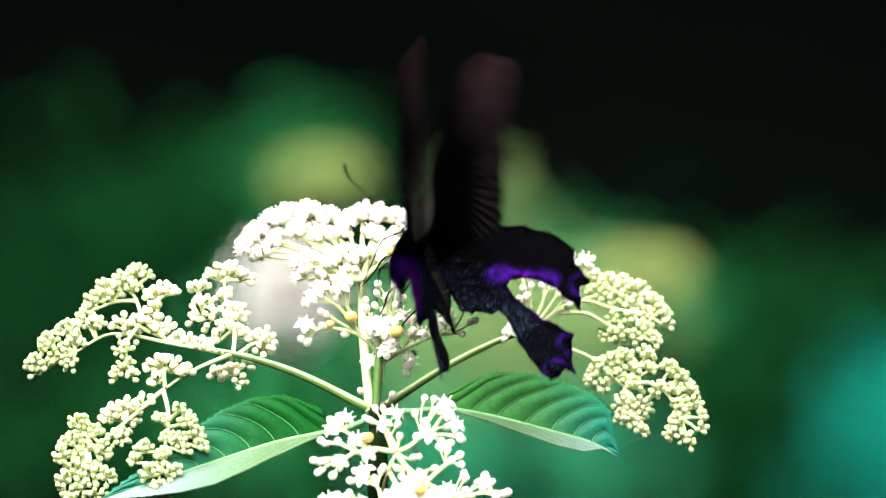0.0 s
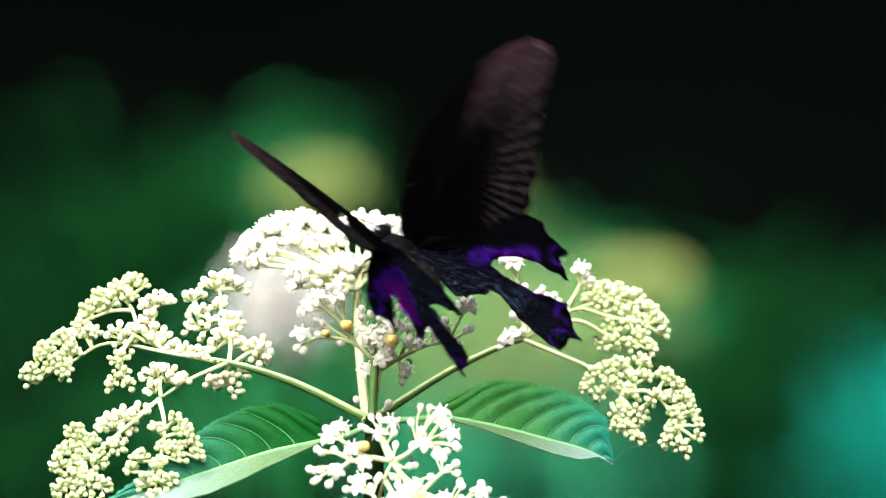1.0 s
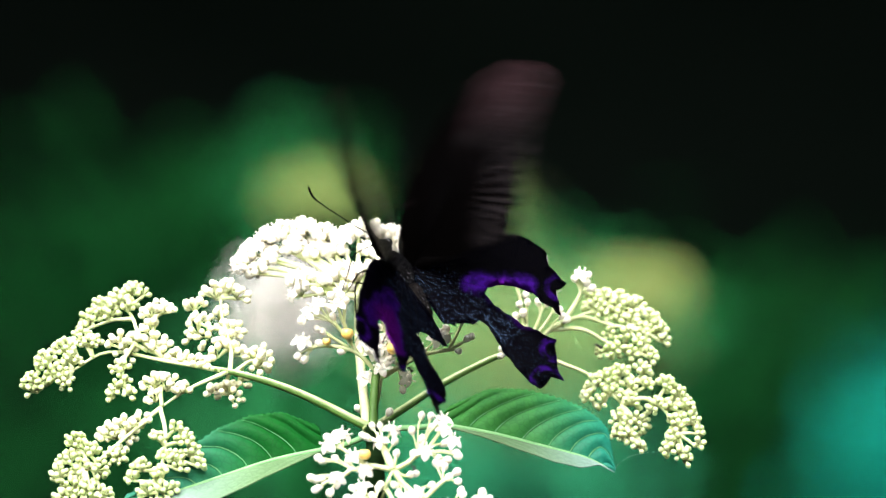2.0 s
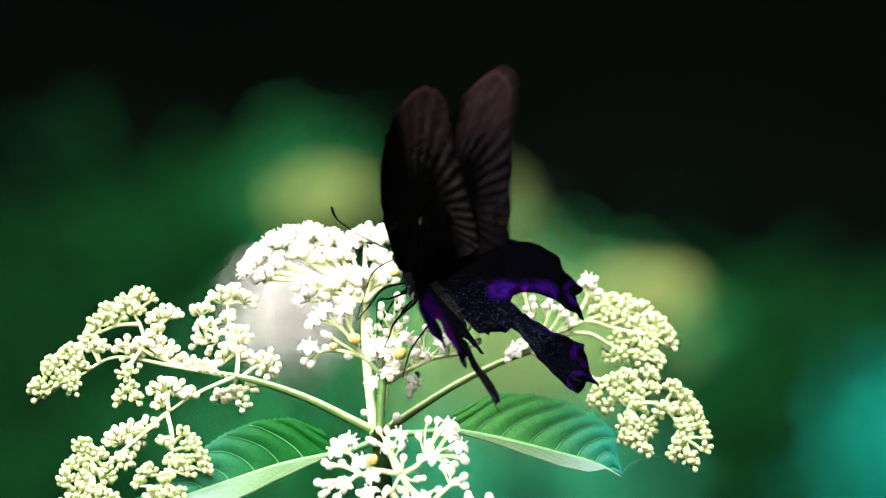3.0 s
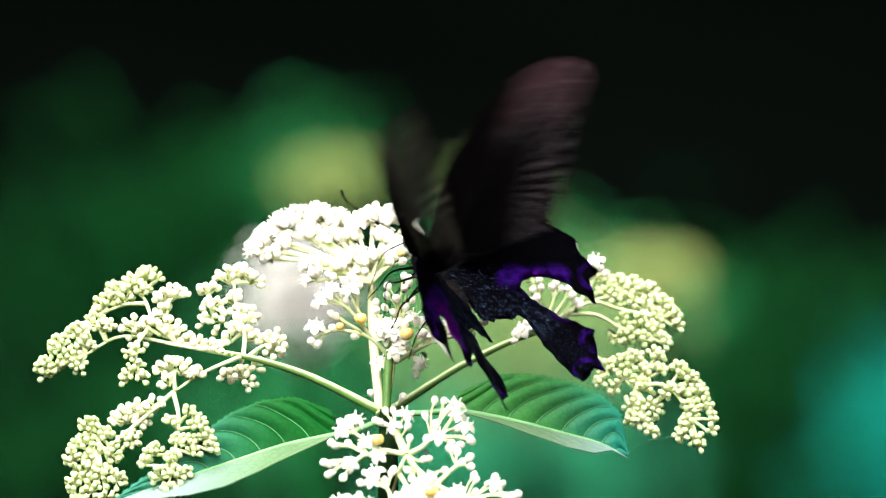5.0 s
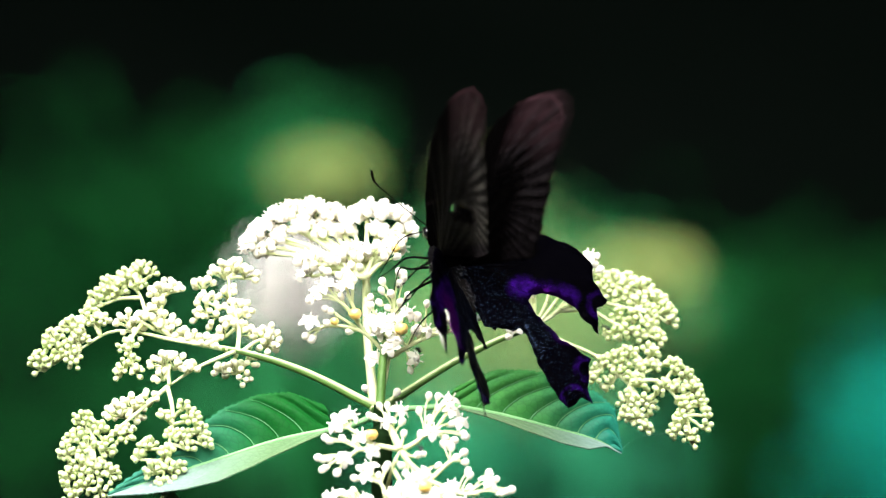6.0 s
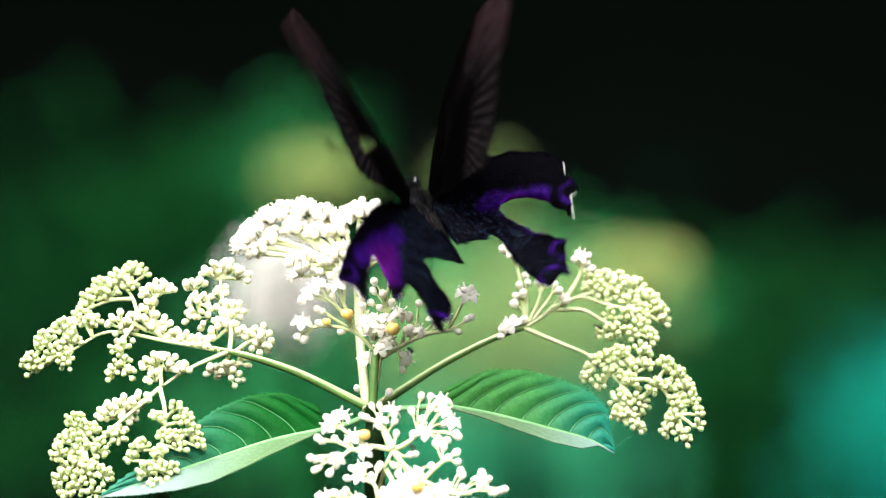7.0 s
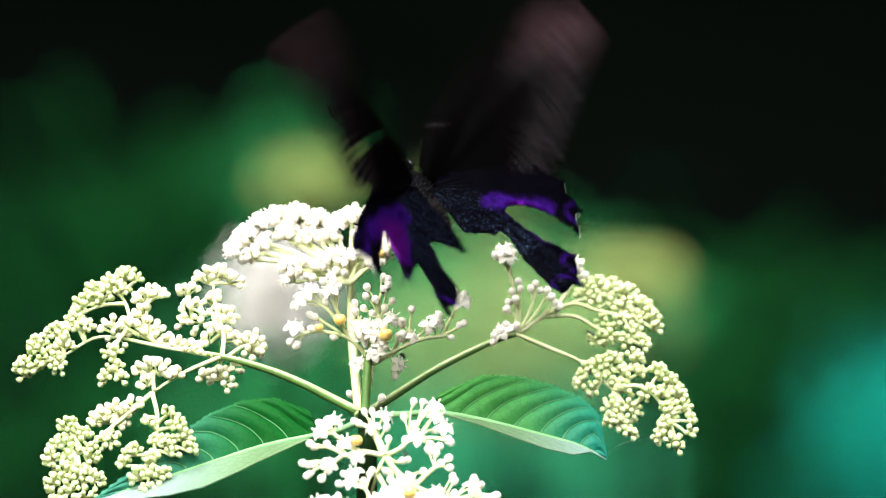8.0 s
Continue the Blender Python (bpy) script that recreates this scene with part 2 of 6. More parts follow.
cluster("left_low_ball", BUD_GREEN,
        [[(-61.8, -2, -31.1), (-66.8, -3.4, -35.5), (-72.4, -6.3, -40.1), (-78, -8, -44.9)]],
        [(-80.5, -5.6, -38.1, 2.2), (-77.4, -6.3, -40.1, 2.2), (-82.2, -7, -41.9, 2.2), (-84.2, -8.1, -45.1, 2), (-79.2, -7.7, -43.9, 2.2), (-74.9, -7.9, -44.5, 2), (-81.8, -9.1, -48.1, 2.2), (-77.4, -9.4, -48.9, 2.2), (-73.6, -9.8, -50.1, 1.8), (-83.8, -10.1, -50.9, 2), (-79.8, -10.7, -52.6, 2.2), (-76, -11.2, -53.9, 2), (-72.2, -6.8, -41.4, 1.8), (-82.8, -11.6, -55.1, 1.8), (-70.5, -6.7, -41.1, 1.8)])
cluster("left_low_drop", BUD_GREEN,
        [[(-61.8, -2, -31.1), (-60.5, -6, -36.8), (-61.1, -12, -43.6), (-62.4, -14.2, -51.1)]],
        [(-62.4, -10.1, -37.1, 1.5), (-55.8, -10.2, -37.6, 2.2), (-54, -11.1, -40.6, 2), (-52.8, -11.8, -43.1, 1.5), (-57.8, -11.3, -41.4, 1.8), (-56.8, -12.1, -43.9, 1.5), (-66.1, -12, -43.6, 2), (-68, -12.8, -46.1, 1.5), (-61.8, -12.4, -45.1, 2), (-64.8, -13.6, -48.9, 2), (-60.2, -13.6, -48.9, 1.8), (-58.2, -13.3, -48.1, 1.2), (-63, -14.7, -52.6, 2), (-61, -15.3, -54.6, 1.5), (-60.2, -11.3, -41.4, 1.8), (-58, -9.4, -35.1, 1.5)])
cluster("left_inner", BUD_CREAM,
        [[(-14.9, 0, -36.1), (-30.5, 5, -28.4), (-42, 4.6, -24.4), (-49.9, 4.4, -22.6)], [(-46.5, 4.6, -23.2), (-46.4, 10, -18), (-48.4, 14, -11.5), (-48.8, 15.8, -7.2)], [(-45.5, 4.6, -23.4), (-42.5, 8.5, -21.2), (-40, 10.3, -20.6)], [(-46.5, 4.6, -23.4), (-47.2, 6, -25.4), (-46.8, 7, -27)], [(-47.6, 13, -14), (-51, 13, -13.5), (-53.5, 13.2, -12.6)]],
        [(-54.9, 15.6, -7.4, 1.8), (-50.5, 17, -4.4, 2.1), (-46.8, 17.3, -3.6, 1.9), (-44, 16.6, -5.1, 1.8), (-53.5, 14.2, -10.6, 1.5), (-55.5, 12.7, -13.9, 1.8), (-52.2, 12.1, -15.1, 1.8), (-48.5, 14.2, -10.6, 1.9), (-44.8, 13, -13.1, 1.9), (-47.8, 12.1, -15.1, 1.9), (-45.2, 11, -17.6, 1.9), (-41.5, 10.8, -18.1, 2.1), (-38.5, 10.1, -19.6, 1.9), (-39.8, 9.1, -21.9, 1.5), (-51, 10.4, -18.9, 1.5), (-48.5, 7.1, -26.4, 1.9), (-44.8, 6.3, -28.1, 1.8), (-51, 6.8, -26.9, 1.2), (-43, 7.8, -24.9, 1.5)])
cluster("far_crest", PETAL,
        [[(-16.1, 0, -36.1), (-17.8, 16.6, -19.9), (-18.2, 21.2, -6.8)]],
        [(-44.2, 24, 1.4, 2.2), (-42.2, 25, 4.1, 2.2), (-38.6, 25.8, 6.6, 2.5), (-35.1, 26.3, 7.9, 2.5), (-30.5, 26.5, 8.6, 2.5), (-26.1, 26.1, 7.4, 2.5), (-21.8, 25.8, 6.6, 2.2), (-18, 26.4, 8.4, 2.5), (-14.2, 26.3, 7.9, 2.5), (-10.5, 26, 7.1, 2.2), (-32.8, 25.2, 4.9, 2.2), (-27.8, 24.8, 3.6, 2.5), (-23, 24.8, 3.6, 2.1), (-15.5, 24.8, 3.6, 2.2), (-11.8, 23.9, 1.1, 2), (-37.8, 24.4, 2.4, 2.2), (-41, 23.3, -0.6, 1.9), (-8.6, 24.9, 3.9, 1.8)])
cluster("far_inner", PETAL,
        [[(-18, 19.6, -11.1), (-18.1, 18, -8.9), (-18.2, 17.3, -7)]],
        [(-30.5, 18.2, -2.6, 2), (-26.5, 17.9, -3.9, 1.9), (-31.8, 17.7, -5.1, 1.5), (-23, 18.7, -0.1, 1.9), (-19.8, 18.4, -1.4, 1.8), (-25.2, 18.4, -1.4, 1.8), (-16.5, 18.8, 0.1, 1.8), (-13, 18.4, -1.4, 1.5), (-21.5, 17.8, -4.6, 1.5), (-33, 18.2, -2.6, 1.2)])
cluster("centre_spray", PETAL,
        [[(-14.5, 2, -32.4), (-13.5, 2.9, -28.6), (-12.9, 5, -24.9)]],
        [])
inner = cluster("right_inner", PETAL,
                [[(-14.9, 0, -36.1), (-10.5, 13, -33.4), (0.8, 23.7, -26.4), (12, 24.8, -20.8), (18.9, 25.3, -18.4)]], [])
cluster("right_crest", BUD_GREEN,
        [[(18.9, 25.3, -18.4), (25.8, 28, -14.2), (33.2, 35.4, -10.9), (39.5, 35.9, -9.9)], [(25.8, 28, -14.2), (31.5, 31, -11.6), (37.5, 33.5, -13.2), (42.5, 33, -14.2)], [(25.5, 28, -14.4), (32, 30, -14.4), (37, 31.4, -17), (40.5, 31.4, -18.6)]],
        [(34.5, 37.6, -6.4, 1.8), (37.6, 37.3, -7, 2.2), (41, 37, -7.6, 2.2), (44.5, 36.4, -8.9, 2.2), (47.6, 35.1, -11.4, 2.1), (49.8, 33.6, -14.4, 2.1), (50.8, 32.4, -16.9, 1.2), (39.5, 35.5, -10.6, 2), (43.2, 34.8, -12, 2), (46.5, 33.6, -14.4, 1.9), (36.5, 35.5, -10.6, 2), (34.5, 36.4, -8.9, 1.8), (42, 33.2, -15.1, 1.6), (45.8, 32, -17.6, 1.9), (47.8, 30.8, -20.1, 1.6), (38.5, 33.2, -15.1, 1.6), (39.5, 31.4, -18.9, 1.9), (36.5, 31.1, -19.4, 1.4), (43.2, 31.1, -19.5, 1.6)])
cluster("right_drop", BUD_GREEN,
        [[(18.9, 25.3, -18.4), (27, 25.5, -21.8), (33.9, 25.5, -24.9), (40.8, 23.6, -31.1)]],
        [(34.5, 25.1, -26.1, 2.1), (32.8, 24.1, -29.4, 1.5), (36, 23.8, -30.6, 1.6), (37.8, 25.5, -24.9, 2.1), (40.8, 25.9, -23.6, 2), (39, 24.5, -28.1, 2), (42.8, 25.1, -26.4, 1.6), (45.8, 26, -23.1, 1.9), (46.5, 25.1, -26.4, 1.6), (43.2, 23.9, -30.1, 2), (40.8, 22.6, -34.4, 2.2), (45.2, 22.4, -35.1, 2), (42.8, 21.5, -38.1, 2), (44.5, 20.8, -40.6, 1.5), (39.8, 21.6, -38, 1.5)])
cluster("right_low", BUD_GREEN,
        [[(40.8, 23.6, -31.1), (45.8, 22, -29.9), (50.1, 20, -32.4), (53.2, 18.3, -38)]],
        [(50.8, 21.9, -26.1, 2.1), (53.2, 21.3, -28.1, 2), (55.2, 20.3, -31.2, 2), (51.4, 20.3, -31.2, 2), (56.5, 19.4, -34.4, 1.9), (53.2, 19.2, -35, 2), (57.8, 18.6, -37, 1.4), (52, 18.3, -38.1, 2), (50.8, 17.4, -41.1, 1.6), (54, 17.1, -41.9, 1.9), (57.8, 17.7, -40.1, 1.4), (55.2, 16.6, -43.6, 1.2), (47.8, 20.3, -31.2, 1.9)])
cluster("front_spray", PETAL,
        [[(-14.4, 1, -62.0), (-13.7, -11, -55.6), (-11.8, -24.9, -48), (-10.2, -22.5, -44.5)]],
        [])

# Buds: the nearest ones singly, the rest joined branch by branch.
single_buds.sort(key=lambda b: b[2].y)
for branch, mat, p, d, size in single_buds[:220]:
    rest_on(new("bud", BALLS[mat]), branch, p, d, size)
joined = {}
for branch, mat, p, d, size in single_buds[220:]:
    joined.setdefault((branch.name, mat.name), (branch, mat, []))[2].append((p, d, size))
for branch, mat, many in joined.values():
    src = BALLS[mat]
    verts = np.empty(len(src.vertices) * 3)
    src.vertices.foreach_get("co", verts)
    verts = verts.reshape(-1, 3)
    faces = [tuple(f.vertices) for f in src.polygons]
    vs, fs = [], []
    for p, d, size in many:
        turn = np.array(d.to_track_quat("Z", "Y").to_matrix())
        fs += [tuple(i + len(vs) for i in f) for f in faces]
        vs += (verts @ turn.T * size + np.array(p)).tolist()
    me = bpy.data.meshes.new("bud_mass")
    me.from_pydata(vs, [], fs)
    for f in me.polygons:
        f.use_smooth = True
    me.materials.append(mat)
    ob = new("bud_mass", me)
    ob.parent = branch
    tagged(ob, "", "", "", "stuff")

centre, front = [o for o in elder.children if o.name.startswith("flower_branch")][10], [o for o in elder.children if o.name.startswith("flower_branch")][15]


def sprig(branch, thick, path, buds, flowers):
    """A side stalk of a branch with single buds and open flowers on stalklets of their own."""
    way = smooth_path([mm(*p) for p in path], 5)
    bm = bmesh.new()
    tube(bm, way, [1.0 * thick * MM, 0.74 * thick * MM], 7)
    part("spray_stalk", bm, STALK_PALE, branch)
    for f in buds + flowers:
        p = mm(*f)
        k = min(range(len(way)), key=lambda i: (way[i] - p).length)
        near = way[max(0, k - 3)]
        run = (p - near).length
        out = (p - near).normalized() if run > 1e-5 else Vector((0, 0, 1))
        bm = bmesh.new()
        tube(bm, smooth_path([near, near.lerp(p, 0.55) + Vector((rng.uniform(-0.06, 0.06), -0.05, 0.08)) * run, p], 3), [0.26 * MM, 0.20 * MM, 0.30 * MM], 6)
        part("flower_stalk", bm, STALK_PALE, branch)
        if f in buds:
            rest_on(new("bud", BALLS[PETAL]), branch, p, (out + Vector((0, -0.15, 0.15))).normalized(), rng.uniform(0.80, 0.98) * MM)
        else:
            d = (out * 0.5 + Vector((rng.uniform(-0.6, 0.6), -0.6, 0.5))).normalized()
            rest_on(new("open_flower", FLOWER), branch, p, d, rng.uniform(1.55, 1.95) * MM)


sprig(centre, 0.55, [(-12.9, 5, -24.9), (-16.8, 4.1, -20.5), (-20.2, 3.7, -18.4), (-26.1, 3.5, -17.6), (-29.5, 3.8, -18.6)],
      [(-26.6, 3.4, -17), (-31.4, 4, -19.9), (-30, 4.2, -20.6), (-21.8, 3.8, -18.9)],
      [(-30.5, 3.4, -16.8)])
sprig(centre, 0.5, [(-18, 4, -19.6), (-20.2, 3.3, -16.4), (-23, 2.6, -13), (-26.1, 2.2, -10.9)],
      [(-25.8, 1.6, -8), (-27.4, 1.6, -7.8), (-23.6, 2.2, -11.1), (-30.5, 2.4, -12), (-29.5, 2, -9.9), (-24.5, 1.9, -9.2)],
      [(-27.1, 1.8, -8.9), (-29.2, 2.2, -10.9)])
sprig(centre, 0.4, [(-20.2, 3.6, -18), (-22.4, 3.4, -16.6), (-24.9, 3, -15.1)],
      [(-27, 2.8, -13.9), (-25.9, 2.9, -14.4)],
      [])
sprig(centre, 0.5, [(-19.5, 3.4, -16.8), (-20.5, 2.9, -14.2), (-22.2, 2.1, -10.5)],
      [(-24, 1.3, -6.5), (-21.5, 1.3, -6.6), (-20.8, 1.5, -7.6)],
      [(-22.5, 1.7, -8.4)])
sprig(centre, 0.5, [(-12.9, 5, -24.9), (-11.8, 4.3, -21.4), (-11.2, 3.4, -16.8), (-11.8, 2.8, -13.6)],
      [(-14.4, 1.6, -7.8), (-14.6, 2, -9.8), (-15.1, 2.5, -12.5), (-13.2, 2.8, -13.6), (-9.6, 1.4, -7.1), (-8.8, 2.2, -10.8), (-10.5, 2.5, -12.4)],
      [(-11.8, 3.2, -15.9), (-13.8, 3.4, -16.9), (-9, 3, -14.9)])
sprig(centre, 0.4, [(-12.9, 5, -24.9), (-12.6, 2.5, -22), (-12.4, 1.2, -20)],
      [(-10.6, 0.4, -16.4), (-14.4, 0.2, -15.6), (-15.8, 0.8, -18.6)],
      [(-13, -0.4, -18.4), (-11.2, 0.2, -20.6), (-14.9, 0.2, -17), (-12.6, 0.4, -22.4)])
sprig(centre, 0.45, [(-12.9, 5, -24.9), (-14, 4.5, -22.4), (-14.5, 4, -19.9)],
      [(-17, 2.3, -11.4), (-17, 2.6, -13.1), (-16.4, 3.5, -17.4)],
      [(-14.9, 4, -19.6), (-16.5, 3.3, -16.4)])
sprig(centre, 0.4, [(-12.9, 5, -24.9), (-14, 5, -24.9), (-15, 5, -24.9)],
      [(-14, 5.4, -27), (-14.5, 5.5, -27.6)],
      [(-16.1, 5, -24.9)])
sprig(centre, 0.45, [(-12.9, 4.8, -23.9), (-10.5, 4.3, -21.4), (-8.2, 4.5, -22.6)],
      [(-8.2, 5.5, -27.4)],
      [(-7.5, 5, -24.9)])
sprig(centre, 0.6, [(-12.6, 5, -24.6), (-8, 4.4, -21.8), (-3, 3.9, -19.5), (2, 3.8, -18.6), (3.5, 3.7, -18.4)],
      [(4.2, 3.8, -18.9), (-7.4, 3.8, -18.6), (-6.4, 3.9, -19.1), (-6.8, 3.2, -15.9)],
      [(0.8, 3.1, -15.4), (-0.9, 3.4, -16.6), (-4.5, 3.8, -18.9)])
sprig(centre, 0.4, [(2, 3.8, -18.6), (4.5, 3.5, -17.4), (6.8, 3.2, -15.9)],
      [(7, 3.2, -15.8), (6.1, 3.3, -16.2)],
      [])
sprig(centre, 0.4, [(-15, 7.2, -35.9), (-16.5, 6.8, -33.6), (-17.8, 6.5, -32.4)],
      [(-18.2, 6.3, -31.6)],
      [])
sprig(centre, 0.4, [(-14, 7.2, -35.6), (-12.5, 6.8, -34.1), (-11.8, 6.7, -33.1)],
      [(-11.2, 6.5, -32.4)],
      [])
sprig(centre, 0.4, [(2, 3.8, -18.6), (4, 3.4, -15), (5.3, 3, -12)],
      [(7, 2.8, -9.6), (1.5, 3, -14)],
      [(5.6, 2.6, -10.4), (6.6, 2.6, -11)])
sprig(centre, 0.35, [(-11.8, 2.8, -13.6), (-11.6, 2.2, -10.5), (-10.9, 1.8, -7.5)],
      [(-10.8, 1.6, -5.6), (-12.5, 1.6, -10.5), (-10.6, 1.4, -8.2), (-9.8, 1.6, -6.2)],
      [])
sprig(centre, 0.35, [(-6.8, 4.2, -21.2), (-5.2, 3.4, -18), (-4.7, 3, -14.5)],
      [(-4.5, 2.8, -12.7), (-6.5, 3.2, -15.5), (-6.5, 3, -18.2)],
      [])
sprig(inner, 0.45, [(19.4, 25.4, -18), (19.6, 26, -13), (19.4, 26, -9.5)],
      [(16.8, 25, -12.9), (18, 25.5, -8.8), (19.8, 25.5, -8.3), (18.8, 25, -10.6), (19.4, 26, -6.6), (17.2, 25.5, -11.2)],
      [])
sprig(inner, 0.45, [(19.8, 25.6, -17.6), (22.2, 26, -12.5), (23, 26, -9)],
      [(23.2, 26, -7.2), (22.2, 26, -8.2), (24.3, 26, -8.6)],
      [])
sprig(inner, 0.4, [(20.6, 25.8, -17.2), (24.5, 26, -12), (25.6, 26, -9.8)],
      [(25.9, 26, -8.6), (26.8, 26, -10)],
      [])
sprig(inner, 0.4, [(23.2, 26.6, -15.6), (26.5, 27, -12.8)],
      [(27.6, 27, -11.4), (28.5, 27, -12.2)],
      [])
sprig(inner, 0.6, [(27.6, 28.6, -13.2), (31.2, 29, -7.5), (32, 29, -4.5)],
      [(32.3, 29, -3), (31.2, 29, -1.8), (33.2, 29, -4), (34.2, 29, -5.2), (30.4, 29, -3), (33.6, 29, -2.2)],
      [(32, 28.5, -2.4)])
sprig(inner, 0.5, [(19.2, 25.4, -18), (18.2, 26, -8), (16.4, 26, -2)],
      [(15, 26, 0.6), (17.4, 26, 1.2), (18.4, 26, -0.4), (14.3, 26, -0.8)],
      [(16.2, 25.6, 0.4), (17, 25.6, -1.4)])
sprig(inner, 0.35, [(17.4, 25.2, -19), (16.4, 24.5, -17.6)],
      [(15.2, 24.5, -17.2), (16.6, 24, -16.4), (17.8, 24.5, -17), (14, 24.4, -18.6), (18.9, 24.6, -16.6), (13.8, 24.4, -20.2)],
      [(16, 24, -17.8)])
sprig(front, 1, [(-10.2, -22.5, -44.5), (-11.5, -21.5, -41.8), (-12.8, -20.5, -38.9)],
      [(-14.8, -19.2, -35), (-13.1, -19.2, -35), (-16.9, -19.9, -37.1), (-9.9, -20.4, -38.4), (-15.9, -20, -37.5)],
      [(-10.5, -19.6, -36.1), (-12.9, -20.4, -38.6)])
sprig(front, 0.4, [(-10.2, -22.5, -44.5), (-9.8, -21.8, -42.6), (-9.5, -21.3, -41.1)],
      [(-9.5, -21.3, -41)],
      [])
sprig(front, 0.6, [(-10, -22.5, -44.5), (-7.2, -22, -43.1), (-5.2, -21.4, -41.5), (-4, -21.2, -40.9)],
      [(-6.1, -19.6, -36.1), (-4, -18.4, -32.8), (-2, -18.4, -32.9), (-1.9, -19.3, -35.4), (-3.8, -20.1, -37.8), (-5.8, -21.3, -41.1), (3.5, -21.2, -40.9), (1.6, -21.8, -42.4), (-0.4, -21.6, -41.9), (1, -20.5, -38.9), (4, -21.5, -41.6)],
      [(0.5, -18.9, -34.2), (2.8, -20.4, -38.6), (-3.2, -21.2, -40.8)])
sprig(front, 0.5, [(-3.2, -21.2, -40.9), (-1.1, -20.2, -38), (0.5, -19.3, -35.5)],
      [(0.2, -18.6, -33.2)],
      [(1, -19.6, -36.1)])
sprig(front, 0.6, [(-10.5, -22.5, -44.5), (-15.5, -22.2, -43.6), (-18, -22.4, -44.4), (-20.2, -22.5, -44.5)],
      [(-26.6, -21.6, -41.9), (-25.8, -21.8, -42.6), (-22.9, -21.6, -42), (-20, -21.8, -42.6)],
      [(-16.4, -22.5, -44.6)])
sprig(front, 0.5, [(-19.2, -22.4, -44.2), (-21, -22.9, -45.6), (-22, -23.1, -46.4)],
      [(-28.1, -23.1, -46.2), (-27, -23.2, -46.6), (-25.8, -23.2, -46.5), (-27.2, -24, -48.8), (-26.6, -23.9, -48.4), (-24, -24.2, -49.4)],
      [(-22.5, -23.2, -46.6)])
sprig(front, 0.5, [(-16.1, -22.2, -43.6), (-18, -21.7, -42.1), (-20.5, -21.1, -40.5), (-22.4, -20.7, -39.2)],
      [(-24.6, -20, -37.5), (-22.9, -19.8, -36.8), (-24.2, -20.9, -39.9)],
      [(-24.1, -20.6, -39.1), (-21.2, -19.9, -37.1), (-18.6, -21.5, -41.8)])
sprig(front, 0.5, [(-13.5, -26.1, -54.9), (-14, -25.3, -52.6), (-15.2, -24.7, -50.9)],
      [(-13, -23.6, -47.8), (-13.5, -23.9, -48.5), (-14.9, -24.5, -50.1), (-19.2, -23.9, -48.5), (-17.8, -23.8, -48.2), (-20.2, -24.6, -50.6)],
      [(-17.9, -24.6, -50.5), (-16.8, -23.9, -48.6)])
sprig(front, 0.4, [(-10, -22.5, -44.5), (-7.8, -23, -45.9), (-5.8, -22.8, -45.4)],
      [(-5.4, -22.8, -45.4), (-6.5, -22.9, -45.6)],
      [])
sprig(front, 0.4, [(-11.1, -23.3, -46.8), (-10.5, -23.6, -47.6)],
      [(-10.1, -23.6, -47.8)],
      [])
sprig(front, 0.7, [(-10.1, -22.6, -44.8), (-8, -23.6, -47.6), (-5.2, -24.4, -49.9), (-4, -24.8, -51.1)],
      [(-9.1, -24.3, -49.6), (-8.5, -24.5, -50.2), (-1.9, -23.7, -47.9), (-7.1, -24.6, -50.5)],
      [(-6.4, -24.7, -50.9), (-4.9, -24.5, -50.1)])
sprig(front, 0.6, [(-4, -24.9, -51.4), (-1.8, -24.2, -49.2), (0, -23.6, -47.6), (1.6, -23.1, -46.4)],
      [(3.6, -22.7, -45.1), (1.9, -23.1, -46.2), (3.9, -23.4, -47.1), (0.2, -22.1, -43.5), (-0.9, -22.1, -43.2), (1, -22.3, -43.9)],
      [])
sprig(front, 0.6, [(-4, -24.8, -51.1), (-0.5, -25.3, -52.6), (2.8, -25.8, -53.9), (7, -25.8, -53.9)],
      [(4.5, -24.1, -49.1), (5, -24.4, -50), (4.8, -25.3, -52.6), (9.1, -24.2, -49.4), (10.6, -24.7, -50.9), (14, -25.5, -53.1), (13, -25.6, -53.5), (11.8, -25.8, -53.9)],
      [(9, -24.9, -51.4), (-0.2, -25.7, -53.6), (1.1, -25.3, -52.6)])
sprig(front, 0.6, [(-11.8, -23.9, -48.6), (-9.9, -25, -51.8), (-8.6, -25.8, -53.9)],
      [(-10.5, -25.2, -52.1)],
      [(-8.1, -25.2, -52.4), (-10.2, -25.8, -53.9), (-11.8, -25.9, -54.4), (-7, -25.8, -53.9)])
sprig(front, 0.5, [(-13.8, -26.6, -56.1), (-18, -26.3, -55.5), (-21.8, -26.3, -55.5)],
      [(-26.4, -26, -54.5), (-22.9, -25.8, -53.9), (-20.4, -25.6, -53.2), (-21.1, -25.8, -54)],
      [(-24.8, -26.1, -54.9), (-18, -26.4, -55.6)])
sprig(front, 0.6, [(-4, -24.9, -51.4), (-3, -26.1, -54.9), (-1.8, -27.2, -58)],
      [(2, -26.3, -55.5), (7, -26.6, -56.1)],
      [(-2.8, -26.1, -54.9), (-6.1, -26.3, -55.5), (0.8, -26.1, -54.9), (3.9, -26.6, -56.4), (8.2, -26.7, -56.6)])


